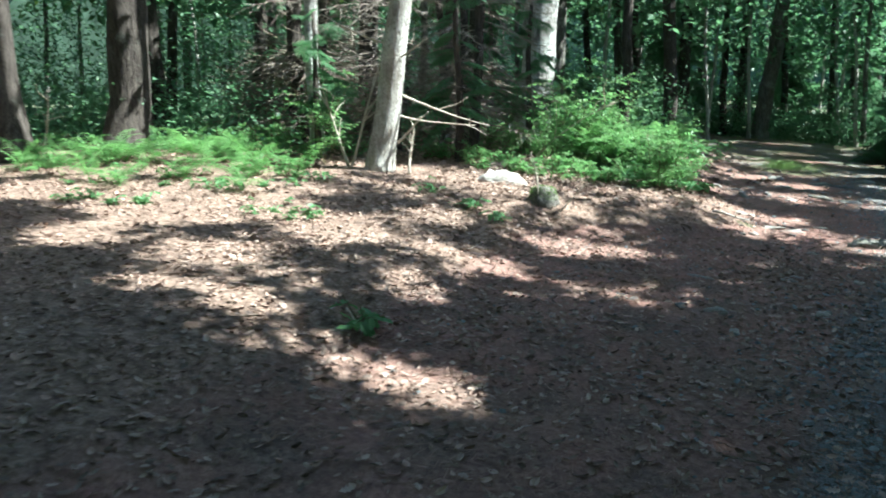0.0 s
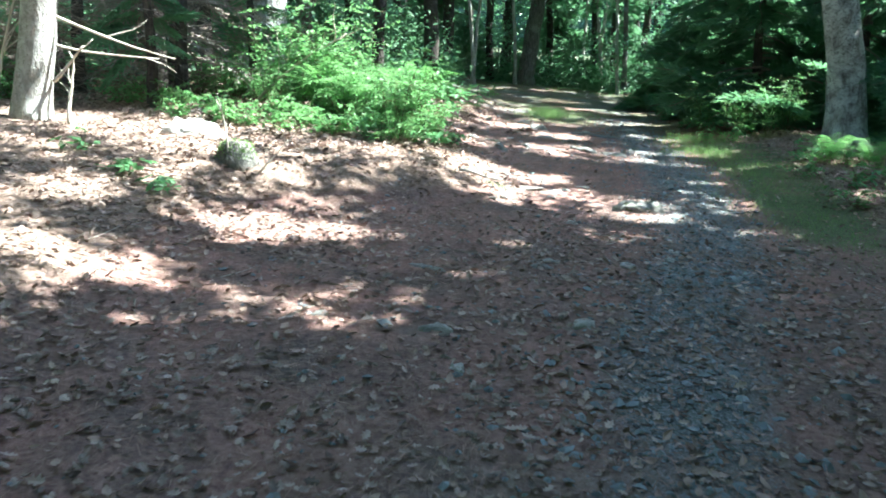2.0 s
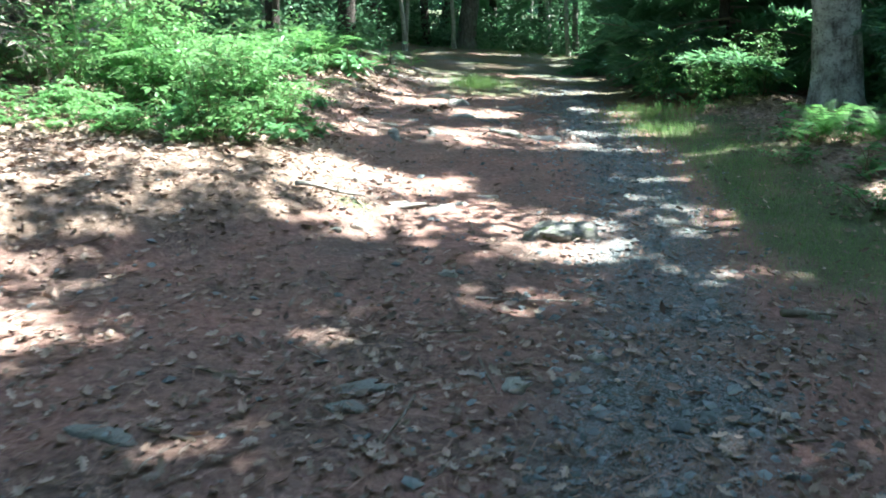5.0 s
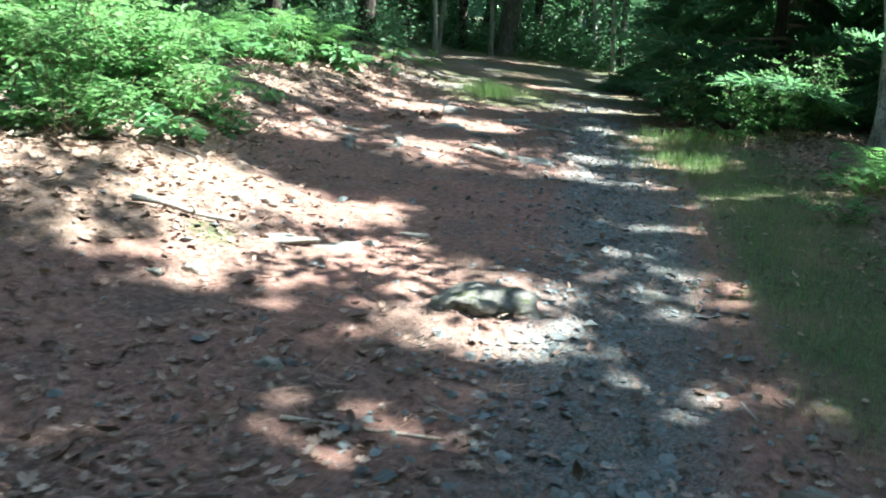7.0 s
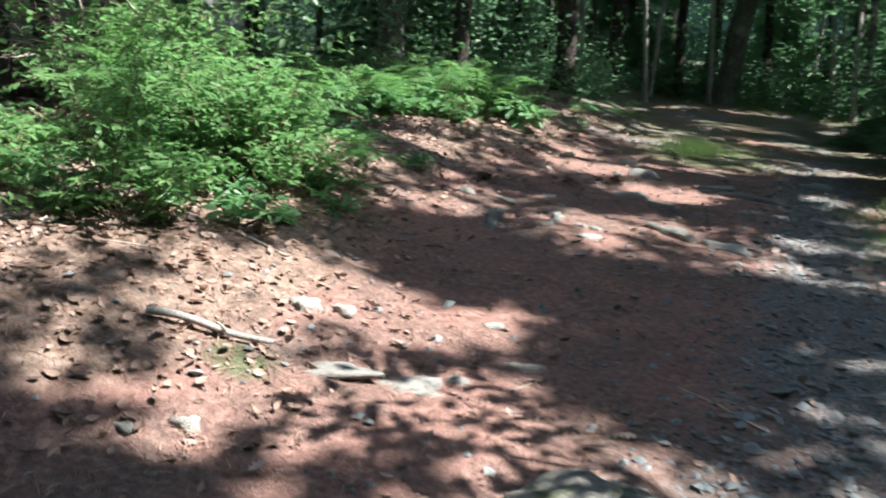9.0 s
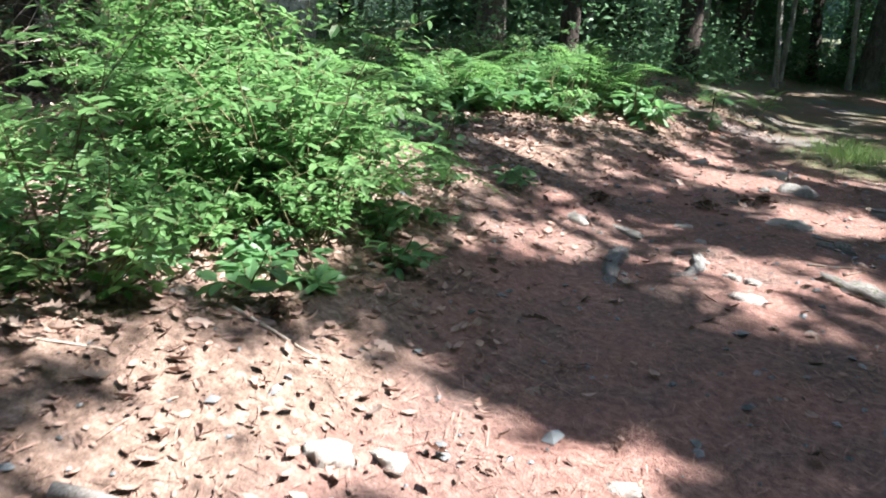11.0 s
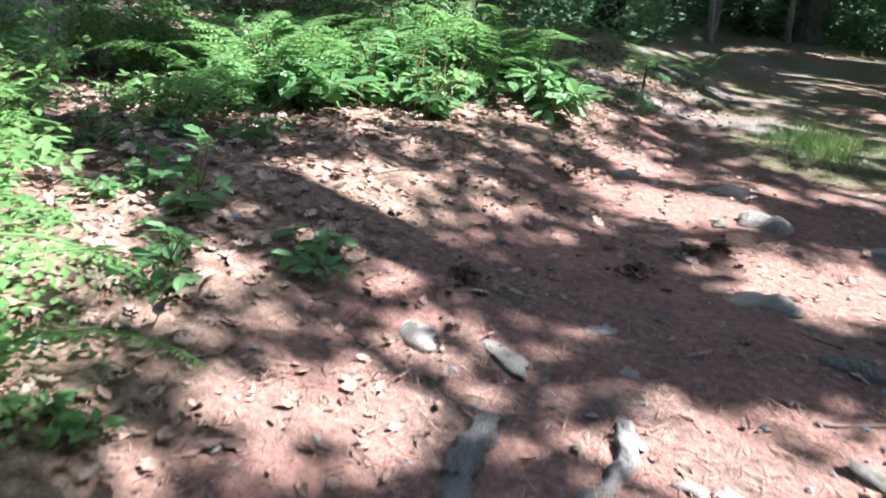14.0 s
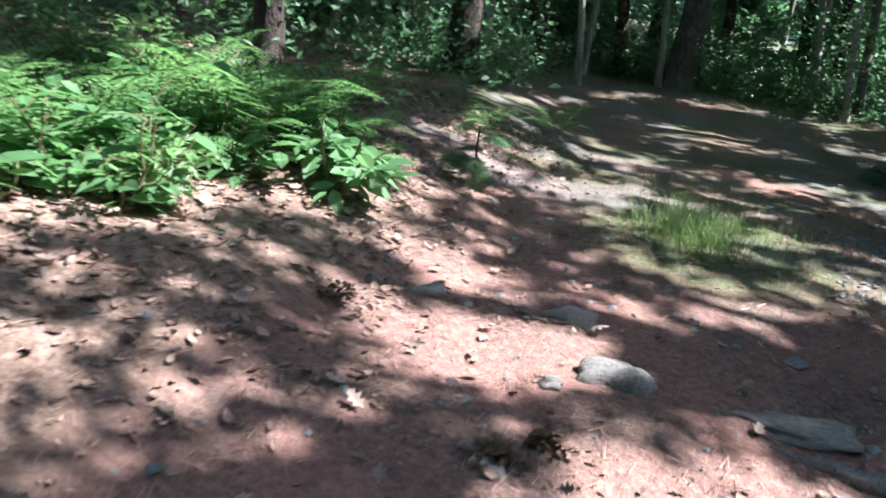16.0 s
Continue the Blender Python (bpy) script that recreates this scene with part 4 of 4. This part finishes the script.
def shrubs():
    r = np.random.default_rng(51)
    big = [shrub_kind(0.85, 0.55, 12, 3000 + 50 * k, 0.078, 8, 7, "bushy bright green shrub with small oval leaves", "shrub", "shrubs along the bank", M_SHRUB) for k in range(3)]
    low = [shrub_kind(0.42, 0.8, 9, 3300 + 50 * k, 0.072, 5, 6, "low green shrub growing out of leaf litter", "shrub", "low shrubs", M_SHRUB) for k in range(3)]
    tall = [shrub_kind(1.7, 0.22, 5, 3600, 0.08, 13, 10, "tall slender sapling with light green leaves", "sapling", "leafy saplings", M_SHRUB)]
    wide = [shrub_kind(0.30, 0.7, 4, 3700 + 50 * k, 0.10, 3, 5, "seedling with broad light green leaves", "seedling", "broad-leaved seedlings", M_BROAD) for k in range(3)]
    def put(kinds, x, y, lo=0.75, hi=1.2):
        sc = r.uniform(lo, hi)
        ob = copy_thing(kinds[int(r.integers(len(kinds)))], pose(x, y, gz(x, y), 0, 0, r.uniform(0, 360)))
        ob.scale = (sc, sc, sc * r.uniform(0.85, 1.1))
    def fill(kinds, x0, x1, y0, y1, count, lo, hi, margin=0.55):
        done = 0
        while done < count:
            x, y = r.uniform(x0, x1), r.uniform(y0, y1)
            if x < float(shrub_edge(y)) - margin:
                put(kinds, x, y, lo, hi)
                done += 1
    fill(big, -1.9, -0.7, 10.0, 11.7, 10, 0.55, 0.9, 0.3)
    fill(big, -4.6, -2.4, 12.2, 17.5, 20, 0.55, 0.85, 0.5)
    fill(low, -2.4, -0.2, 9.3, 11.6, 27, 0.45, 0.9, 0.05)
    fill(low, -3.4, -1.9, 12.2, 14.2, 8, 0.5, 0.8, 0.1)
    fill(low, -2.8, -1.1, 14.2, 18.0, 22, 0.6, 1.0, 0.1)
    fill(big, -3.8, -2.3, 11.4, 13.6, 9, 0.5, 0.85, 0.4)
    fill(low, -9.6, -5.0, 6.4, 9.0, 16, 0.6, 1.0)
    fill(low, -4.6, -2.2, 9.6, 11.5, 14, 0.6, 1.0)
    fill(low, -9.5, -5.5, 9.0, 12.0, 18, 0.7, 1.4)
    fill(wide, -2.2, -0.3, 9.4, 11.4, 14, 0.5, 0.9, 0.0)
    fill(wide, -2.4, -0.7, 11.2, 13.9, 26, 0.35, 0.75, -0.35)
    fill(wide, -2.6, -1.1, 14.3, 17.2, 34, 1.0, 1.8, 0.05)
    fill(wide, -7.5, -2.5, 4.8, 7.4, 22, 0.4, 0.9)
    for x, y in ((-2.85, 11.0), (-2.15, 11.3), (-1.95, 11.65), (-2.4, 11.5), (-0.95, 9.55), (-5.6, 8.9), (3.6, 15.3), (3.2, 15.9), (4.1, 15.1), (4.5, 15.5), (3.9, 15.8), (5.9, 14.0), (6.3, 13.5), (5.6, 13.6)):
        put(tall, x, y, 0.45 if x > -1 else 0.75, 0.7 if x > -1 else 0.95)
    for x, y in ((-0.62, 10.0), (-0.78, 10.25), (-0.9, 9.85), (-0.5, 10.3), (-1.1, 10.1), (-1.76, 2.78), (-2.58, 6.77), (-2.2, 6.6), (-1.3, 12.4), (-1.15, 12.1), (-0.95, 12.75), (-1.5, 12.6), (4.2, 10.9), (4.0, 12.5)):
        put(wide, x, y, 0.6, 1.0)
    for x, y in ((3.9, 9.9), (4.3, 9.3), (4.0, 8.6), (4.6, 10.6), (3.7, 11.4), (4.4, 12.2), (4.9, 12.6), (3.5, 14.9), (3.2, 15.6)):
        put(low, x, y, 0.45, 0.8)
    for t in big + low + tall + wide:
        for o in (*t.children, t):
            bpy.data.objects.remove(o)


shrubs()


# ---- grass ----
def grass(name, x, y, wx, wy, count, lo, hi, label, seed):
    r = np.random.default_rng(seed)
    px, py = x + r.normal(0, wx, count), y + r.normal(0, wy, count)
    proto = (np.array([(0, -0.011, 0), (0, 0.011, 0), (0.14, -0.008, 0.55), (0.14, 0.008, 0.55), (0.5, 0, 0.92)]), np.array([(0, 1, 3), (0, 3, 2), (2, 3, 4)]))
    rot = rotations(count, r.uniform(0, 6.3, count), r.normal(0.1, 0.3, count), r.normal(0, 0.2, count))
    tab = scattered(proto, np.stack([px - x, py - y, ground_z(px, py) - gz(x, y) - 0.005], 1), rot, r.uniform(lo, hi, count))
    thing(name, tab, M_GRASS, pose(x, y, gz(x, y)), label, "grass", "grass tufts", kind="stuff")


grass("grass", 0.5, 17.7, 0.17, 0.24, 1100, 0.10, 0.26, "bright green grass tuft in the trail", 61)
grass("grass", 0.7, 18.4, 0.45, 0.7, 1500, 0.06, 0.16, "thin grass in the middle of the trail", 62)
grass("grass", 2.9, 13.6, 0.28, 0.6, 2000, 0.07, 0.18, "light green grass on the trail's margin", 63)
grass("grass", 2.9, 14.9, 0.35, 0.25, 1100, 0.08, 0.22, "light green grass on the trail's margin", 64)
grass("grass", 3.25, 11.3, 0.34, 1.5, 8500, 0.04, 0.12, "short mossy grass beside the trail", 65)
grass("grass", 3.3, 8.8, 0.35, 0.8, 3800, 0.03, 0.09, "short mossy grass beside the trail", 68)
grass("grass", 0.6, 28.5, 1.8, 1.2, 900, 0.1, 0.3, "grass at the trail's far bend", 66)
grass("grass", 0.0, 15.9, 0.5, 0.5, 160, 0.04, 0.09, "sparse short grass on the bare floor", 67)


# ---- stones ----
def stone_mesh(seed, flat):
    bm = bmesh.new()
    bmesh.ops.create_icosphere(bm, subdivisions=3, radius=1.0)
    off = seed * 7.3
    for v in bm.verts:
        p = v.co.copy()
        cut = max(abs(p.x) + 0.4 * p.y, abs(p.y) - 0.3 * p.x, abs(p.z) * 1.25)
        v.co *= 0.82 / (0.45 + 0.55 * cut) + 0.42 * noise.noise(p * 1.4 + Vector((off, 0, 0))) + 0.22 * noise.noise(p * 3.2 + Vector((0, off, 0))) + 0.10 * noise.noise(p * 7 + Vector((0, 0, off)))
        v.co.z *= flat
    me = bpy.data.meshes.new("stone")
    bm.to_mesh(me)
    bm.free()
    for p in me.polygons:
        p.use_smooth = True
    return me


def stone(x, y, w, d, h, yaw, seed, mat, label, sink=0.6):
    me = stone_mesh(seed, 1.0)
    me.materials.append(mat)
    ob = new("stone", me)
    ob.matrix_basis = pose(x, y, gz(x, y) + h * (0.5 - sink), random.Random(seed).uniform(-8, 8), random.Random(seed + 1).uniform(-8, 8), yaw) @ Matrix.Diagonal((w / 2, d / 2, h / 2 * 1.15, 1))
    tagged(ob, label, "stone", "stones in the trail")


FLUSH = "flat greenish grey stone nearly flush with the trail"
PALE, GREY, MOSSY = "pale stone set in the needle-covered trail", "grey stone half buried in the trail", "grey stone with green moss in the trail"
for n, (x, y, w, d, h, yaw, k) in enumerate([
    (0.23, 4.64, 0.20, 0.12, 0.09, 10, 0), (0.98, 5.0, 0.15, 0.12, 0.09, 40, 0), (0.0, 5.83, 0.24, 0.13, 0.05, 0, 1), (0.73, 6.16, 0.17, 0.1, 0.05, 20, 1), (1.32, 6.48, 0.18, 0.1, 0.06, 70, 0),
    (1.71, 7.1, 0.09, 0.08, 0.07, 0, 0), (1.65, 6.85, 0.09, 0.09, 0.07, 30, 0), (0.93, 7.82, 0.11, 0.09, 0.07, 0, 0), (0.75, 6.34, 0.26, 0.13, 0.05, 15, 1), (2.75, 7.6, 0.18, 0.09, 0.08, -10, 1),
    (0.4, 4.2, 0.09, 0.08, 0.05, 0, 0), (-0.4, 4.7, 0.1, 0.07, 0.05, 30, 0),
]):
    stone(x, y, w, d, h, yaw, 100 + n, (M_PALESTONE, M_STONE)[k], (PALE, GREY)[k])
for n, (x, y, w, d, h, yaw, k) in enumerate([
    (1.58, 8.86, 0.56, 0.4, 0.25, 20, 2), (0.4, 9.19, 0.5, 0.16, 0.07, 30, 3), (0.68, 9.33, 0.42, 0.22, 0.08, 20, 3), (0.86, 9.46, 0.11, 0.09, 0.05, 0, 1), (0.08, 9.57, 0.17, 0.12, 0.1, 60, 0),
    (0.2, 9.7, 0.13, 0.09, 0.06, 0, 0), (0.3, 8.56, 0.12, 0.08, 0.07, 0, 0), (0.18, 8.42, 0.09, 0.07, 0.05, 0, 1), (0.75, 10.1, 0.13, 0.09, 0.05, 20, 0), (1.05, 9.75, 0.2, 0.07, 0.05, 25, 0), (2.35, 9.35, 0.2, 0.13, 0.06, 20, 1),
    (0.66, 12.12, 0.22, 0.13, 0.07, 10, 0), (1.12, 12.7, 0.5, 0.2, 0.14, -20, 2), (1.5, 12.55, 0.4, 0.18, 0.10, -15, 0), (0.37, 15.24, 0.36, 0.22, 0.2, 20, 1), (0.5, 14.02, 0.34, 0.2, 0.09, 10, 1), (0.88, 13.52, 0.26, 0.16, 0.12, 0, 2),
]):
    stone(x, y, w, d, h, yaw, 130 + n, (M_PALESTONE, M_STONE, M_MOSSROCK, M_STONE)[k], (PALE, GREY, MOSSY, FLUSH)[k], 0.82 if k == 3 else 0.6)
for n, (x, y, w, d, h, yaw, k) in enumerate([
    (1.94, 16.56, 0.34, 0.2, 0.12, 0, 0), (-0.5, 12.68, 0.24, 0.14, 0.10, -30, 0), (-0.22, 12.8, 0.34, 0.13, 0.05, -35, 1), (-0.52, 15.5, 0.17, 0.12, 0.12, 20, 0), (0.09, 15.68, 0.28, 0.14, 0.14, 0, 0), (0.1, 14.35, 0.14, 0.1, 0.06, 0, 0),
    (1.02, 15.32, 0.62, 0.3, 0.09, -10, 1), (0.2, 12.95, 0.09, 0.08, 0.05, 0, 0), (0.15, 15.0, 0.12, 0.1, 0.08, 0, 1), (0.62, 12.42, 0.12, 0.09, 0.05, 0, 1), (0.52, 12.4, 0.1, 0.08, 0.06, 0, 1), (0.02, 13.2, 0.14, 0.1, 0.05, 40, 0), (1.5, 14.2, 0.25, 0.15, 0.08, 0, 0), (-2.85, 8.6, 0.7, 0.45, 0.42, 15, 0),
]):
    stone(x, y, w, d, h, yaw, 160 + n, (M_PALESTONE, M_STONE, M_MOSSROCK)[k], "broad pale flat rock on the bank" if n == 13 else (PALE, GREY, MOSSY)[k])


def pebbles():
    r = np.random.default_rng(71)
    n = 9000
    y = r.uniform(1.5, 19, n)
    x = np.interp(y, [-4, 3, 5, 6.6, 9, 12, 18, 30], [1.2, 1.3, 1.5, 1.95, 2.15, 2.2, 1.9, 1.2]) + r.normal(0, 0.33, n)
    m = 1500
    x[:m], y[:m] = r.uniform(-1.4, 2.6, m), r.uniform(2, 18, m)
    a = np.linspace(0, 2 * np.pi, 6)[:-1]
    proto = (np.array([(np.cos(t), np.sin(t), 0.1 * (-1) ** i) for i, t in enumerate(a)] + [(0.1, 0.05, 0.55), (0, 0, -0.5)]),
             np.array([(i, (i + 1) % 5, 5) for i in range(5)] + [((i + 1) % 5, i, 6) for i in range(5)]))
    sc = r.gamma(2.0, 0.0045, n)[:, None] * r.uniform(0.6, 1.3, (n, 3)) + 0.004
    sc[::9] += r.uniform(0.005, 0.019, (len(sc[::9]), 1)) * (1, 0.8, 0.5)
    tab = scattered(proto, np.stack([x, y, ground_z(x, y) + 0.006], 1), rotations(n, r.uniform(0, 6.3, n), r.normal(0, 0.2, n), r.normal(0, 0.2, n)), sc)
    thing("gravel", tab, M_GRAVEL, pose(0, 0, 0), "loose grey gravel in the washed-out rut", "gravel", kind="stuff")


pebbles()


# ---- litter ----
def litter():
    r = np.random.default_rng(81)
    n = 125000
    x, y = r.uniform(-9, 6, n), r.uniform(-1, 20, n)
    off = x - trail_edge(y)
    dens = np.maximum(smooth(0.65, -0.5, off), smooth(3.2, 4.0, x)) * 0.9
    dens = np.maximum(dens, 0.6 * smooth(9.5, 6.5, y))
    dens = np.maximum(dens, 0.07) * (0.35 + 0.9 * value_noise(x * 1.6, y * 1.6, 82))
    k = r.random(n) < dens
    x, y = x[k], y[k]
    n = len(x)
    lobes = np.array([0.03, 0.26, 0.21, 0.02])
    t = np.linspace(0, 1, 4)
    curl = 0.35 * (t - 0.5) ** 2
    v = np.concatenate([np.stack([t, lobes, curl + 0.09], 1), np.stack([t, 0 * t, curl], 1), np.stack([t, -lobes, curl + 0.05], 1)])
    f = [q for i in range(3) for q in ((i, i + 4, i + 5), (i, i + 5, i + 1), (i + 4, i + 8, i + 9), (i + 4, i + 9, i + 5))]
    rot = rotations(n, r.uniform(0, 6.3, n), r.normal(0, 0.3, n), r.normal(0, 0.45, n))
    tab = scattered((v, np.array(f)), np.stack([x, y, ground_z(x, y) + 0.012], 1), rot, 0.022 + 0.05 * r.random(n) ** 1.6)
    thing("leaf_litter", tab, M_LITTER, pose(0, 0, 0), "dry curled brown leaves on the forest floor", "leaf litter", kind="stuff")
    n = 30000
    x, y = r.uniform(-3.6, 3.4, n), r.uniform(-0.5, 16, n)
    k = r.random(n) < np.maximum(0.03 + 0.77 * smooth(9.0, 6.0, y), 0.9 * smooth(0.1, -0.4, x - np.interp(y, [9, 10, 11, 12, 13, 14, 15, 16], [-0.7, -0.4, -0.5, -0.8, -1.05, -1.3, -1.3, -1.1]))) * (0.2 + 1.0 * value_noise(x * 1.1, y * 1.1, 86))
    x, y = x[k], y[k]
    n = len(x)
    lobes = np.array([(0.0, 0.02), (0.22, 0.12), (0.3, 0.3), (0.45, 0.13), (0.62, 0.36), (0.72, 0.14), (0.88, 0.2), (1.0, 0.0)])
    v = np.concatenate([np.stack([lobes[:, 0], side * lobes[:, 1], 0.5 * (lobes[:, 0] - 0.5) ** 2 + 0.5 * lobes[:, 1] ** 1.3], 1) for side in (1, -1)] + [np.stack([lobes[:, 0], 0 * lobes[:, 0], 0.5 * (lobes[:, 0] - 0.5) ** 2], 1)])
    f = [q for i in range(7) for q in ((i, i + 16, i + 17), (i, i + 17, i + 1), (i + 16, i + 8, i + 9), (i + 16, i + 9, i + 17))]
    rot = rotations(n, r.uniform(0, 6.3, n), r.normal(0, 0.25, n), r.normal(0, 0.4, n) + np.pi * (r.random(n) < 0.4))
    tab = scattered((v, np.array(f)), np.stack([x, y, ground_z(x, y) + 0.02], 1), rot, r.uniform(0.03, 0.07, n) + 0.025 * (y > 9))
    thing("oak_leaves", tab, M_OAKLEAF, pose(0, 0, 0), "lobed dry oak leaves strewn over the floor", "leaf litter", kind="stuff")
    n = 80000
    x, y = r.uniform(-2.2, 2.4, n), r.uniform(1.0, 19, n)
    k = r.random(n) < 0.25 + 0.75 * value_noise(x * 2.2, y * 2.2, 84)
    x, y = x[k], y[k]
    n = len(x)
    proto = (np.array([(0, -0.022, 0), (0, 0.022, 0), (1, 0, 0.05)]), np.array([(0, 1, 2)]))
    rot = rotations(n, r.uniform(0, 6.3, n), r.normal(0, 0.12, n), r.normal(0, 0.3, n))
    tab = scattered(proto, np.stack([x, y, ground_z(x, y) + 0.012], 1), rot, r.uniform(0.04, 0.12, n))
    thing("pine_needles", tab, M_NEEDLE, pose(0, 0, 0), "fallen reddish pine needles strewn over the trail", "pine needles", kind="stuff")


litter()


def leaf_heap(x, y, w, seed):
    r = np.random.default_rng(seed)
    n = 70
    q = np.abs(r.normal(0, 0.4, n)) * w
    a = r.uniform(0, 6.3, n)
    pos = np.stack([q * np.cos(a), 0.6 * q * np.sin(a), np.clip(0.06 * (1 - q / w), 0, 1) * r.uniform(0.1, 1, n) + 0.01], 1)
    tab = scattered(LEAF, pos, rotations(n, r.uniform(0, 6.3, n), r.normal(0, 0.3, n), r.normal(0, 0.4, n)), r.uniform(0.025, 0.06, n))
    thing("leaf_heap", tab, M_LEAFHEAP, pose(x, y, gz(x, y)), "small heap of dark dead leaves on the trail", "dead leaves", "leaf heaps", kind="stuff")


M_LEAFHEAP = plain_material("old_dead_leaf", (0.05, 0.032, 0.022), (0.17, 0.11, 0.075), 9, 0.8, (1, 1, 1), 0.6)
for n, (x, y, w) in enumerate([(-0.03, 13.9, 0.17), (0.12, 14.38, 0.15), (-0.75, 15.05, 0.26), (-0.55, 13.2, 0.14), (-0.45, 9.95, 0.2), (0.25, 14.55, 0.12)]):
    leaf_heap(x, y, w, 90 + n)


# ---- roots, log, sticks, stump ----
def root(points, r0, seed, label):
    p = np.array([(x, y, gz(x, y) + up) for x, y, up in points])
    base = p[0].copy()
    q = np.linspace(0, len(p) - 1, 26)
    pts = np.stack([np.interp(q, np.arange(len(p)), p[:, i]) for i in range(3)], 1) - base
    pts[1:-1] = (pts[:-2] + 2 * pts[1:-1] + pts[2:]) / 4
    taper = r0 * (0.45 + 0.75 * np.sin(np.linspace(0.35, 2.9, 26)))
    thing("exposed_root", tube(pts, taper, 14, 0.6, seed), M_DEADROOT, pose(*base), label, "root", "roots in the trail", soft=True)


M_DEADROOT = plain_material("weathered_root", (0.06, 0.062, 0.06), (0.24, 0.24, 0.23), 22, 0.8, (7, 7, 1.5))
root([(-0.09, 12.42, -0.01), (-0.07, 12.3, 0.0), (-0.06, 12.15, 0.006), (0.0, 11.95, -0.004), (0.09, 11.72, -0.025)], 0.038, 5, "weathered pale grey root arching out of the trail")
root([(0.23, 12.68, -0.01), (0.29, 12.56, 0.0), (0.34, 12.42, 0.002), (0.33, 12.28, 0.0), (0.25, 12.16, -0.02)], 0.026, 6, "weathered pale grey curved root in the trail")
root([(0.95, 15.1, -0.02), (1.2, 15.0, 0.005), (1.6, 14.9, 0.005), (1.95, 14.7, -0.02)], 0.03, 8, "weathered grey root across the trail")


def fallen_log():
    a, b = np.array([-0.2, 8.93]), np.array([0.22, 9.15])
    pts = np.array([(*(a + (b - a) * s), gz(*(a + (b - a) * s)) + 0.03 + 0.008 * np.sin(s * 7)) for s in np.linspace(0, 1, 9)])
    t = holder("fallen_branch", pose(*pts[0]), "grey weathered branch lying on the bank", "branch")
    part("stem", tube(pts - pts[0], np.linspace(0.018, 0.010, 9), 9, 0.25, 3), M_ROOTWOOD, t, soft=True)
    part("twig", tube(wander(pts[5] - pts[0], (0.1, -0.5, 0.5), 0.09, 3, 0.1, 4), [0.008, 0.007, 0.005, 0.003], 5), M_DEADWOOD, t, soft=True)


fallen_log()


def stick(x, y, yaw, length, r0, seed):
    pts = wander((0, 0, 0), (1, 0, 0), length, 6, 0.07, seed)
    pts[:, 2] = 0.0
    yawr = radians(yaw)
    for p in pts:
        p[2] = gz(x + p[0] * math.cos(yawr) - p[1] * math.sin(yawr), y + p[0] * math.sin(yawr) + p[1] * math.cos(yawr)) - gz(x, y)
    thing("stick", tube(pts, np.linspace(r0, r0 * 0.5, 7), 6, 0.15, seed), M_TWIG if seed % 3 else M_DEADWOOD, pose(x, y, gz(x, y) + r0 * 0.7, 0, 0, yaw), "dry fallen stick lying on the forest floor", "stick", "fallen sticks", soft=True)


rs = random.Random(4)
STICKS = [(1.1, 7.48, 5, 0.5, 0.009), (2.6, 7.55, 10, 0.3, 0.02), (0.95, 9.05, -70, 0.25, 0.006), (1.75, 7.6, 150, 0.3, 0.006), (0.8, 13.0, 20, 0.3, 0.008), (1.0, 12.95, 60, 0.25, 0.006), (-0.55, 9.85, 5, 0.35, 0.008)]
for _ in range(60):
    yy = rs.uniform(1.5, 17)
    STICKS.append((rs.uniform(-3.5, 3.6), yy, rs.uniform(0, 360), rs.uniform(0.12, 0.45), rs.uniform(0.003, 0.008)))
for n, s in enumerate(STICKS):
    stick(*s, 1500 + n)


def old_stump():
    x, y = -1.95, 7.5
    t = holder("old_stump", pose(x, y, gz(x, y)), "low rotten stump overgrown with light green moss", "tree stump")
    zs = np.array([-0.1, 0, 0.05, 0.10, 0.14, 0.16])
    part("wood", tube(np.stack([0.02 * zs, 0 * zs, zs], 1), [0.2, 0.18, 0.15, 0.13, 0.11, 0.06], 14, 0.25, 9), M_GREYBARK, t, soft=True)
    r = np.random.default_rng(6)
    n = 600
    a, h = r.uniform(0, 6.3, n), r.uniform(0.02, 0.17, n)
    q = np.interp(h, [0, 0.05, 0.145, 0.17], [0.19, 0.155, 0.12, 0.05])
    part("moss", scattered(LEAF, np.stack([q * np.cos(a), q * np.sin(a), h], 1), rotations(n, a, r.normal(-0.6, 0.4, n), r.normal(0, 0.5, n)), r.uniform(0.012, 0.03, n)), M_GRASS, t, "light green moss", kind="stuff")
    dead_stem("dead_twig", (x - 0.03, y - 0.12, gz(x, y - 0.12) - 0.02), (0.12, 0, 1), 0.62, 0.012, 77, "bare forked dead twig beside a stump", "dead twig", "dead twigs", M_DEADWOOD, 4)
    dead_stem("dead_twig", (x + 0.22, y - 0.15, gz(x + 0.22, y - 0.15) - 0.02), (0.7, 0.1, 0.7), 0.42, 0.010, 79, "bare dead twig leaning beside a stump", "dead twig", "dead twigs", M_DEADWOOD, 2)


old_stump()
